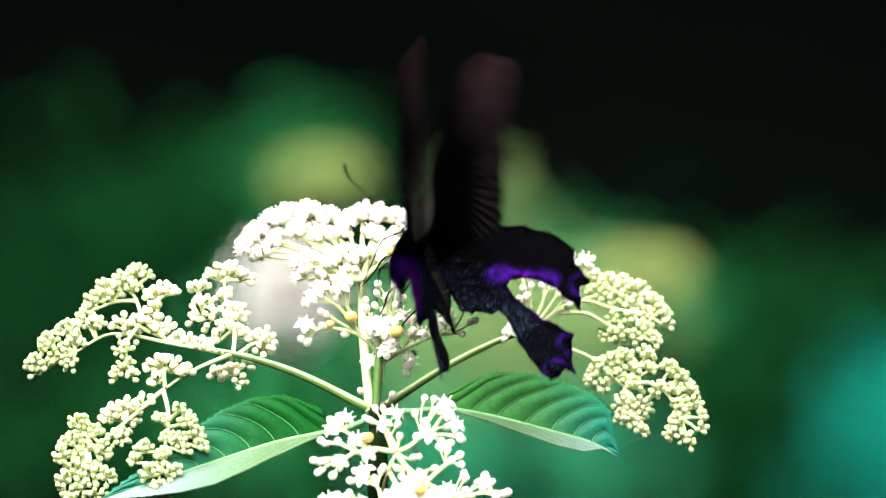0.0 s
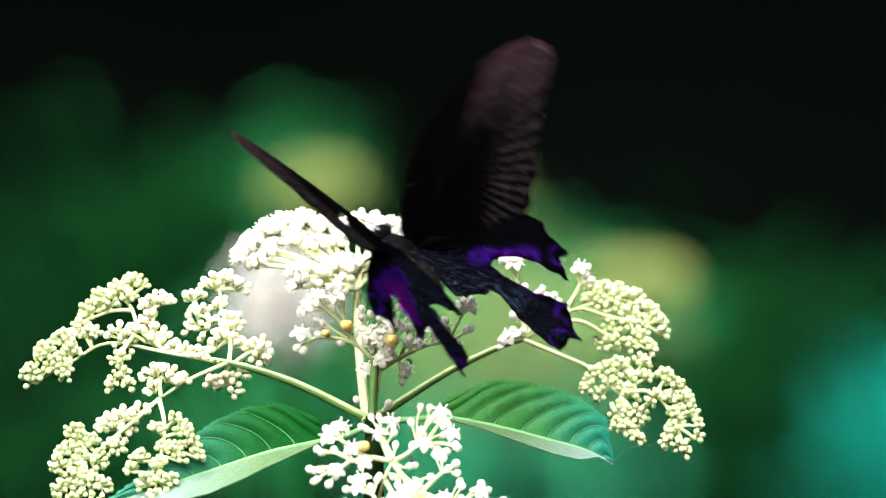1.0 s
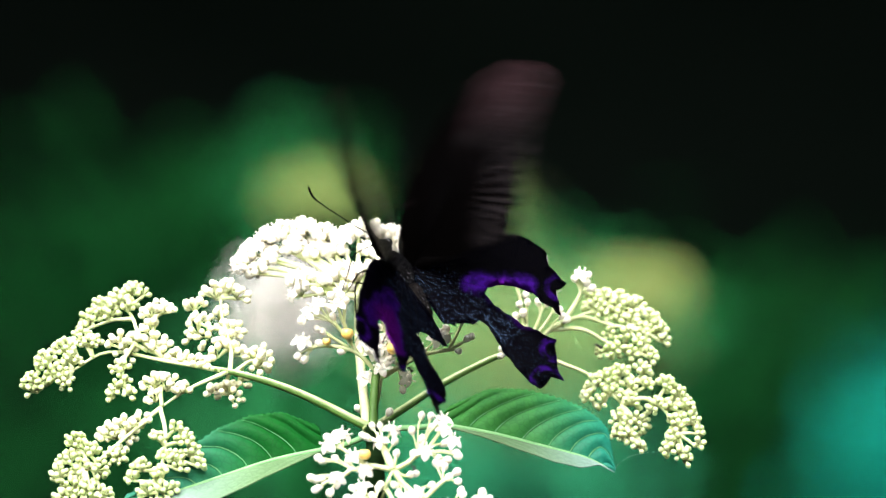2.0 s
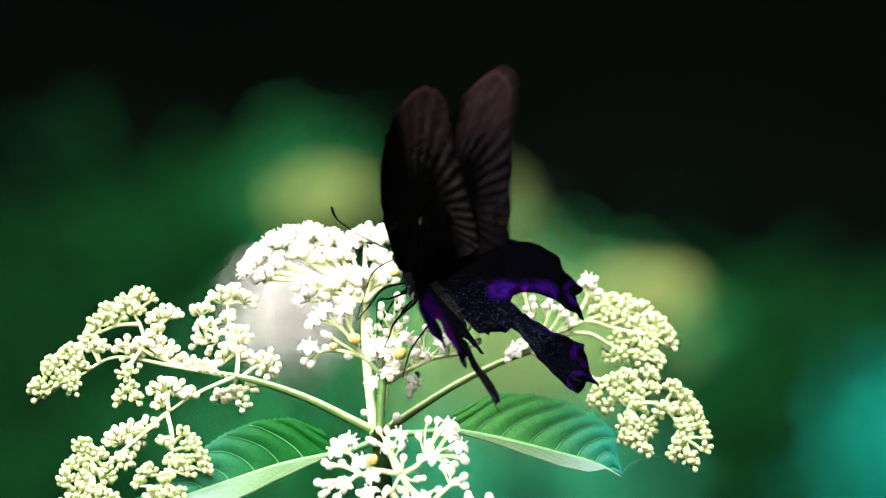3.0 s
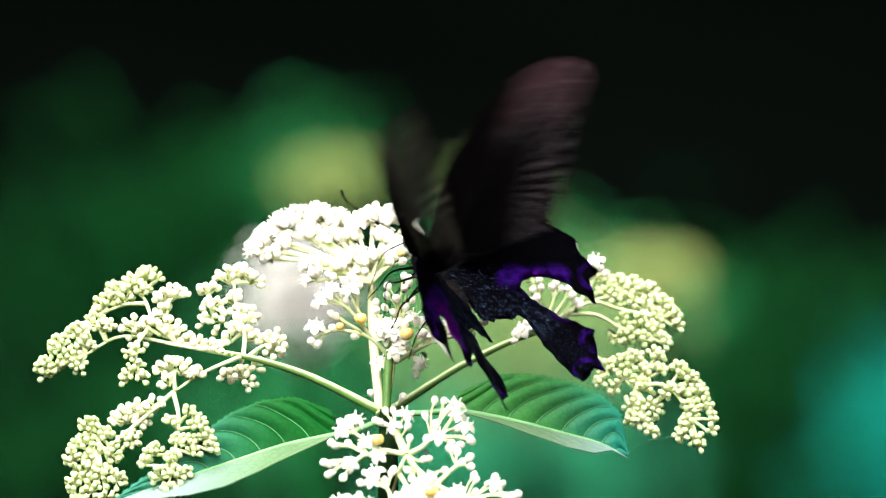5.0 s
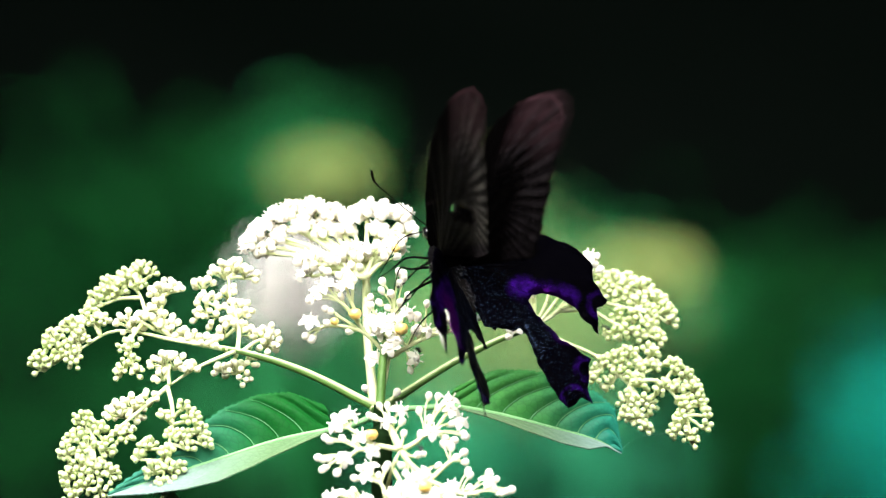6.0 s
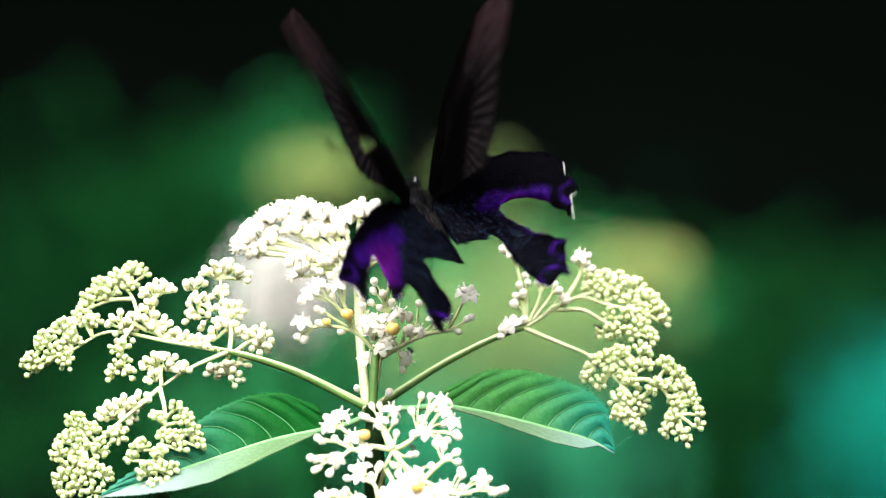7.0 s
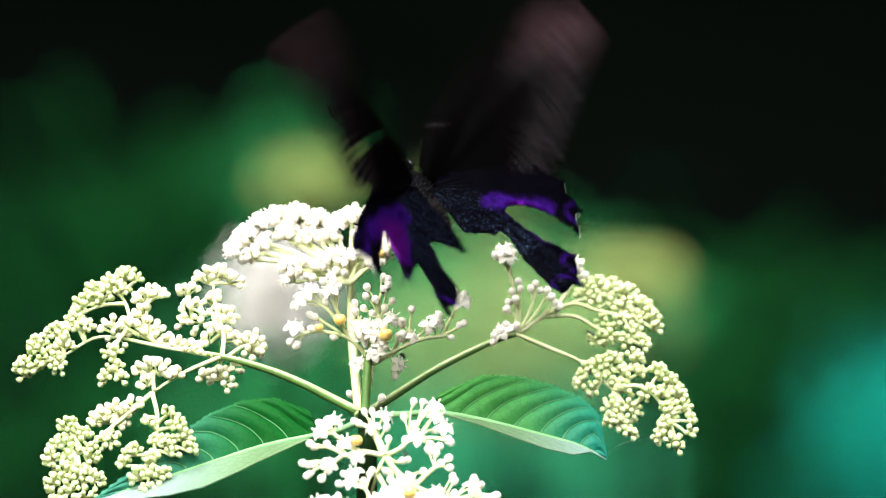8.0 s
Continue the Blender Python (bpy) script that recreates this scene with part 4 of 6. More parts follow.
FORE_VEINS = [12, 17, 22, 27, 32, 37, 42, 47, 52, 57, 62, 68, 73]
HIND_VEINS = [-68, -58, -49, -39, -29, -19, -10, 0]
wings = {
    "fore_r": wing("forewing", 1, FORE_EDGE, FOREWING, FORE_VEINS, "velvety black forewing with pale rays"),
    "fore_l": wing("forewing", -1, FORE_EDGE, FOREWING, FORE_VEINS, "torn black forewing with a hole near its rear edge", (12.5, 12.5, 23, 10.5, 1.7)),
    "hind_r": wing("hindwing", 1, HIND_EDGE, HINDWING, HIND_VEINS, "ragged black hindwing with violet patch and tail", None, ((5, 7), (10, 13))),
    "hind_l": wing("hindwing", -1, HIND_EDGE_TORN, HINDWING, HIND_VEINS, "torn black hindwing with violet patch and tail", None, ((8, 10),)),
}


def lump(bm, centre, size, turn=0.0, seg=20):
    bmesh.ops.create_uvsphere(bm, u_segments=seg, v_segments=14, radius=1.0, matrix=Matrix.Translation(mm(*centre)) @ Matrix.Rotation(radians(turn), 4, "X") @ Matrix.Diagonal((size[0] * MM, size[1] * MM, size[2] * MM, 1)))


def hairy(bm, count, length, seed):
    """Short hairs stood on the faces of a body part."""
    r = random.Random(seed)
    bm.normal_update()
    bm.faces.ensure_lookup_table()
    faces = list(bm.faces)
    for _ in range(count):
        f = r.choice(faces)
        c = f.calc_center_median()
        d = (f.normal + Vector((r.uniform(-0.5, 0.5), -0.9 + r.uniform(-0.4, 0.4), r.uniform(-0.2, 0.5)))).normalized()
        s = d.cross(Vector((0.3, 0.5, 0.8))).normalized() * 0.07 * MM
        tip = c + d * length * r.uniform(0.6, 1.2) * MM
        a, b, e = bm.verts.new(c - s), bm.verts.new(c + s), bm.verts.new(tip)
        bm.faces.new((a, b, e))


bm = bmesh.new()
lump(bm, (0, -2.5, 0.6), (3.6, 6.6, 3.2))
hairy(bm, 620, 1.5, 2)
thorax = part("thorax", bm, FUR, butterfly, "furry black thorax")
GLINT = material("grey glinting hair", (0.24, 0.23, 0.25), 0.4, (0.07, 0.065, 0.07), 900, spec=0.3)


def glints(centre, size, count, length, seed, parent):
    """Sparse pale hairs that catch the light over a furry part."""
    bm = bmesh.new()
    lump(bm, centre, size)
    skin = list(bm.verts)
    hairy(bm, count, length, seed)
    bmesh.ops.delete(bm, geom=skin, context="VERTS")
    part("hair", bm, GLINT, parent, "sparse grey glinting hairs")


glints((0, -3.5, 0.7), (3.6, 6.6, 3.3), 320, 1.4, 12, thorax)
bm = bmesh.new()
hairy_path = [mm(0, -7, 1.6), mm(0, -10, 1.7), mm(0, -13, 1.5), mm(0, -15.5, 0.9), mm(0, -16.8, 0.4)]
tube(bm, smooth_path(hairy_path, 5), [2.2 * MM, 2.3 * MM, 2.1 * MM, 1.5 * MM, 0.4 * MM], 16)
hairy(bm, 240, 0.9, 3)
abdomen = part("abdomen", bm, BELLY, butterfly, "blackish brown furry abdomen")
glints((0, -10.5, 1.5), (2.5, 5.5, 2.4), 190, 1.7, 13, abdomen)
for y in (-9, -10.7, -12.4, -14):
    bm = bmesh.new()
    ring = [mm(2.32 * math.cos(k * math.pi / 8) * (1 if y > -13 else 0.9), y, 1.65 + min(0, y + 12) * 0.25 + 2.32 * math.sin(k * math.pi / 8) * (1 if y > -13 else 0.9)) for k in range(17)]
    tube(bm, ring, [0.16 * MM, 0.16 * MM], 5)
    part("band", bm, BAND, abdomen, "dark brown ring")
bm = bmesh.new()
lump(bm, (0, 5.2, 0.8), (1.8, 1.9, 1.7))
hairy(bm, 120, 0.8, 5)
head = part("head", bm, FUR, butterfly)
for s in (-1, 1):
    bm = bmesh.new()
    lump(bm, (s * 1.5, 5.9, 0.9), (0.95, 1.15, 1.15))
    part("eye", bm, EYE_GLOSS, head, "glossy black eye")
    bm = bmesh.new()
    lump(bm, (s * 0.8, 7.0, -0.1), (0.45, 0.9, 0.5), 35, 8)
    part("palp", bm, FUR, head)
bm = bmesh.new()
feeler = smooth_path([mm(-0.8, 6.6, 1.6), mm(-3.5, 11, 0.9), mm(-6.5, 15.2, 0.7), mm(-10.2, 18, 2.2), mm(-12.5, 19.2, 3.7), mm(-13.6, 20.2, 5.0), mm(-14.2, 21, 6.1)], 6)
tube(bm, feeler, [0.13 * MM, 0.12 * MM, 0.12 * MM, 0.16 * MM, 0.32 * MM, 0.22 * MM], 6)
part("antenna", bm, LEG_BLACK, head, "thin clubbed antenna")
bm = bmesh.new()
tube(bm, smooth_path([mm(-0.6, 6.8, 0), mm(-3.8, 7.7, -4.7), mm(-4.7, 5.5, -10.4), mm(-5.4, 3.5, -15.0)], 6), [0.18 * MM, 0.13 * MM, 0.09 * MM], 6)
part("proboscis", bm, LEG_BLACK, head, "thin curled-down feeding tube")
for hip, knee, shin, foot in (((-2.2, 0.5, -0.6), (-5.2, 2.9, -4.3), (-5.1, 3.0, -10.4), (-5.6, 3.0, -15.5)), ((-2.2, -1.4, -1.0), (-4.8, 0.4, -5.1), (-5.3, 1.9, -8.0), (-4.3, -2.5, -15.0)),
                              ((-2.2, -4.0, -1.4), (-5.3, -4.1, -7.6), (-4.9, -5.1, -12.2), (-5.6, -6.7, -18.3)), ((1.6, -5.0, -1.5), (1.8, -7.9, -4.4), (-1.7, -9.8, -11.9), (-2.8, -12.7, -18.0)),
                              ((1.4, -2.4, -1.6), (1.6, -1.5, -9.0), (0.4, -3.1, -14.9), (-0.6, -3.6, -17.8)), ((1.2, 0.2, -1.2), (1.6, 1.6, -8.5), (-0.1, 0.4, -14.2), (-0.7, -1.1, -16.7))):
    bm = bmesh.new()
    tube(bm, smooth_path([mm(*hip), mm(*knee), mm(*shin), mm(*foot)], 4), [0.34 * MM, 0.24 * MM, 0.17 * MM, 0.11 * MM], 6)
    part("leg", bm, LEG_BLACK, butterfly, "thin black leg")

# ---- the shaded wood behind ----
# Deep shade of the wood is put into these near-black colours.
UNDERWOOD = material("underwood with shade in its colour", (0.0009, 0.0023, 0.0017), 1.0, (0.0005, 0.0012, 0.0009), 1.2, 0.9, 0.0, fine=6, spec=0.0)
SOIL = material("leaf litter with shade in its colour", (0.0018, 0.0027, 0.0021), 1.0, (0.0008, 0.0015, 0.0011), 3, 0.9, 0.0, fine=40, spec=0.0)
bm = bmesh.new()
bmesh.ops.create_grid(bm, x_segments=40, y_segments=40, size=60)
for v in bm.verts:
    v.co.z = 0.06 * noise.noise(v.co * 0.4)
ground = tagged(part("ground", bm, SOIL), "forest floor with leaf litter, coloured near-black for shade", "ground", "", "structure")
# Wall of wood round a small clearing. Its unseen roof is added to block light; the sun and the sky come in through its
# gap.
GAP = (-0.8, -1.4, 4.3)
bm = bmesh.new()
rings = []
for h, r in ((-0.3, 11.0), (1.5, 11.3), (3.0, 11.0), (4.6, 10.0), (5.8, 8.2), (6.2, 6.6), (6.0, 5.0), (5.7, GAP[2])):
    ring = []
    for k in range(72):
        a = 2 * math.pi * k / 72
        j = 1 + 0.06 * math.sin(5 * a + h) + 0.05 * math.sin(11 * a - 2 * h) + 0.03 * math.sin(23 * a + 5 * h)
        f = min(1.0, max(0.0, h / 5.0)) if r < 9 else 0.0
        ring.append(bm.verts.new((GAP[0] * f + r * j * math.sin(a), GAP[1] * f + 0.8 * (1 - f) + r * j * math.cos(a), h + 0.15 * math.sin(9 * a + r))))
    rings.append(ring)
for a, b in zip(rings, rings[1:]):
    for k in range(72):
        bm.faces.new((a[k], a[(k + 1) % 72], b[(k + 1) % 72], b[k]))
tagged(part("backdrop", bm, UNDERWOOD), "wood wall coloured near-black for shade, with an added unseen roof", "woodland", "", "structure")


def leaf_mesh(name, mat, length, width):
    bm = bmesh.new()
    rows = []
    for i in range(7):
        s = i / 6
        w = width * math.sin(math.pi * (0.06 + 0.92 * s) ** 0.8) * 0.5
        z = -0.25 * length * s * s
        rows.append([bm.verts.new((q * w, s * length, z + abs(q) * w * 0.35)) for q in (-1, 0, 1)])
    for a, b in zip(rows, rows[1:]):
        for k in range(2):
            bm.faces.new((a[k], a[k + 1], b[k + 1], b[k]))
    me = bpy.data.meshes.new(name)
    bm.to_mesh(me)
    bm.free()
    for p in me.polygons:
        p.use_smooth = True
    me.materials.append(mat)
    return me


def near_mid(r, spread):
    """A random offset that thins out towards its ends."""
    return spread * (r.random() + r.random() + r.random() - 1.5) * 2.0


def shrub(x, z, away, wide, high, count, mat, size, label, seed):
    """A leafy shoot behind the flower: a stem from the ground and leaves set round a crown of the given size."""
    r = random.Random(seed)
    scale = (1.87 + away) / 1.87
    mid = EYE + (HEAD.to_3x3() @ Vector((x * MM, 1.87, z * MM))) * scale
    ob = thing("leafy_shoot", Matrix.Translation((mid.x, mid.y, 0)), label, "shrub", "shoots of the underwood")
    bm = bmesh.new()
    tube(bm, smooth_path([Vector((0, 0, -0.02)), Vector((0.03, 0.02, mid.z * 0.5)), Vector((0, 0, mid.z + high * scale * 0.3 * MM))], 5), [0.009, 0.006, 0.003], 7)
    part("stem", bm, DEEP_LEAF if mat is PALE_FLOWER else STEM, ob)
    me = leaf_mesh("leaf", mat, 0.65 * size * MM * scale, 0.33 * size * MM * scale)
    verts = np.empty(len(me.vertices) * 3)
    me.vertices.foreach_get("co", verts)
    verts, faces = verts.reshape(-1, 3), [tuple(f.vertices) for f in me.polygons]
    vs, fs = [], []
    for k in range(round(2.5 * count)):
        a, b = near_mid(r, 0.36), near_mid(r, 0.36)
        while a * a + b * b > (2.0 if mat in (DEEP_LEAF, TEAL_LEAF) else 0.65):
            a, b = near_mid(r, 0.36), near_mid(r, 0.36)
        p = Vector((a * wide, near_mid(r, 0.2) * wide, b * high)) * MM * scale + Vector((0, 0, mid.z))
        turn = Euler((r.uniform(-0.2, 0.9), r.uniform(-0.5, 0.5), r.uniform(0, 6.28))).to_matrix()
        if k < 100:
            leaf = new("leaf", me)
            leaf.parent = ob
            leaf.matrix_local = Matrix.Translation(p) @ turn.to_4x4()
        else:
            fs += [tuple(i + len(vs) for i in f) for f in faces]
            vs += (verts @ np.array(turn).T + np.array(p)).tolist()
    mass = bpy.data.meshes.new("leaf_mass")
    mass.from_pydata(vs, [], fs)
    mass.materials.append(mat)
    crown = new("leaf_mass", mass)
    crown.parent = ob
    tagged(crown, "", "", "", "stuff")
    return ob


# Sunlit brightness and shade of the shoots are carried by these leaf colours.
YELLOW_LEAF = material("yellow-green leaf with sunlight in its colour", (0.36, 0.42, 0.15), 0.6, (0.28, 0.36, 0.11), 40, 0.6, 0.0, trans=0.4, spec=0.05)
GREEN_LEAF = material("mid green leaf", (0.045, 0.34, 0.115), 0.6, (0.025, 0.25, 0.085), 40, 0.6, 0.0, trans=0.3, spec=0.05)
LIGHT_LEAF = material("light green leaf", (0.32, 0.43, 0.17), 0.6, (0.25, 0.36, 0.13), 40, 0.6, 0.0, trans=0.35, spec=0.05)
DEEP_LEAF = material("green leaf with shade in its colour", (0.006, 0.085, 0.018), 0.6, (0.003, 0.055, 0.012), 40, 0.6, 0.0, trans=0.3, spec=0.05)
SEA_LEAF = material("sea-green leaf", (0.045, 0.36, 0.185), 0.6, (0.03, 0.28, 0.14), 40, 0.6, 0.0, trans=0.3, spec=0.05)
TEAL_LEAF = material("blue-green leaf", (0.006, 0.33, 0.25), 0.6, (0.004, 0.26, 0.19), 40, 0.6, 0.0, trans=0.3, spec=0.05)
PALE_FLOWER = material("pale flower mass", (0.82, 0.78, 0.75), 0.7, (0.74, 0.70, 0.66), 40, 0.6, 0.0, trans=0.45)
SUNLIT, MIDGREEN, TEAL, DEEP = ("yellow-green shoot in the underwood, sunlight put into its leaf colour", "mid-green leafy shoot in the underwood",
                                "blue-green leafy shoot in the underwood", "deep green shoot in the underwood, shade put into its leaf colour")
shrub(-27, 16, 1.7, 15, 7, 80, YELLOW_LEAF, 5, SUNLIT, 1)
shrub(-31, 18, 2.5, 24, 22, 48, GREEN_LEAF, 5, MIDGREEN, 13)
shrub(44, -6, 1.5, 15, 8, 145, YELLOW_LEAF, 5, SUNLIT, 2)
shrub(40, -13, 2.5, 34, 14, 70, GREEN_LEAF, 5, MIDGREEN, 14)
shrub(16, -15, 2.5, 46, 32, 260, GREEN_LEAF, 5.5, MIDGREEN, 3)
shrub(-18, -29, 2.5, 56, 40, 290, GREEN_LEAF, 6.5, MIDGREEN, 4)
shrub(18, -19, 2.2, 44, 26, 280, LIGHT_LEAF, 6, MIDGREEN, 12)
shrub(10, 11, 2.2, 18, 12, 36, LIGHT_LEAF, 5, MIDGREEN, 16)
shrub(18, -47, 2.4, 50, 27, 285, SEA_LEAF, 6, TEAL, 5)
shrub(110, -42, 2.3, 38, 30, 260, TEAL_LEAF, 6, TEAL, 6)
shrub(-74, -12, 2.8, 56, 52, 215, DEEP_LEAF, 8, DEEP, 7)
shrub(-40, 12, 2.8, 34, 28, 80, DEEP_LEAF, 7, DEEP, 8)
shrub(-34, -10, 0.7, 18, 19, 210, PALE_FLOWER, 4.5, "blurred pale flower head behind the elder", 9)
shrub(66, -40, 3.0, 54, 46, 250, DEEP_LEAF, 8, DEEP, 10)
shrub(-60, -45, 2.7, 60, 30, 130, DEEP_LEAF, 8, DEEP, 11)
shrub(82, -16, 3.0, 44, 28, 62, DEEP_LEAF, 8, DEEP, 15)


def perch(x, y, z, right, ahead):
    """The butterfly's place in the flower head's frame; right and ahead: which way its right side and its head point."""
    a = Vector(ahead).normalized()
    r = Vector(right)
    r = (r - a * r.dot(a)).normalized()
    m = Matrix.Identity(4)
    for k, v in enumerate((r, a, r.cross(a))):
        m.col[k][:3] = v
    m.translation = mm(x, y, z)
    return HEAD @ m


def beat(side, root, up, sweep, twist=0):
    """A wing raised by so many degrees about the body's length, swept forwards, and twisted about its own length."""
    spar = Vector((side * math.cos(radians(38)), math.sin(radians(38)), 0))
    return (Matrix.Translation(mm(side * root[0], root[1], root[2])) @ Matrix.Rotation(radians(-side * up), 4, "Y")
            @ Matrix.Rotation(radians(side * sweep), 4, "Z") @ Matrix.Rotation(radians(side * twist), 4, spar))


FORE_ROOT, HIND_ROOT = (2.8, -3.2, 0.8), (0.7, -3.2, 2.8)


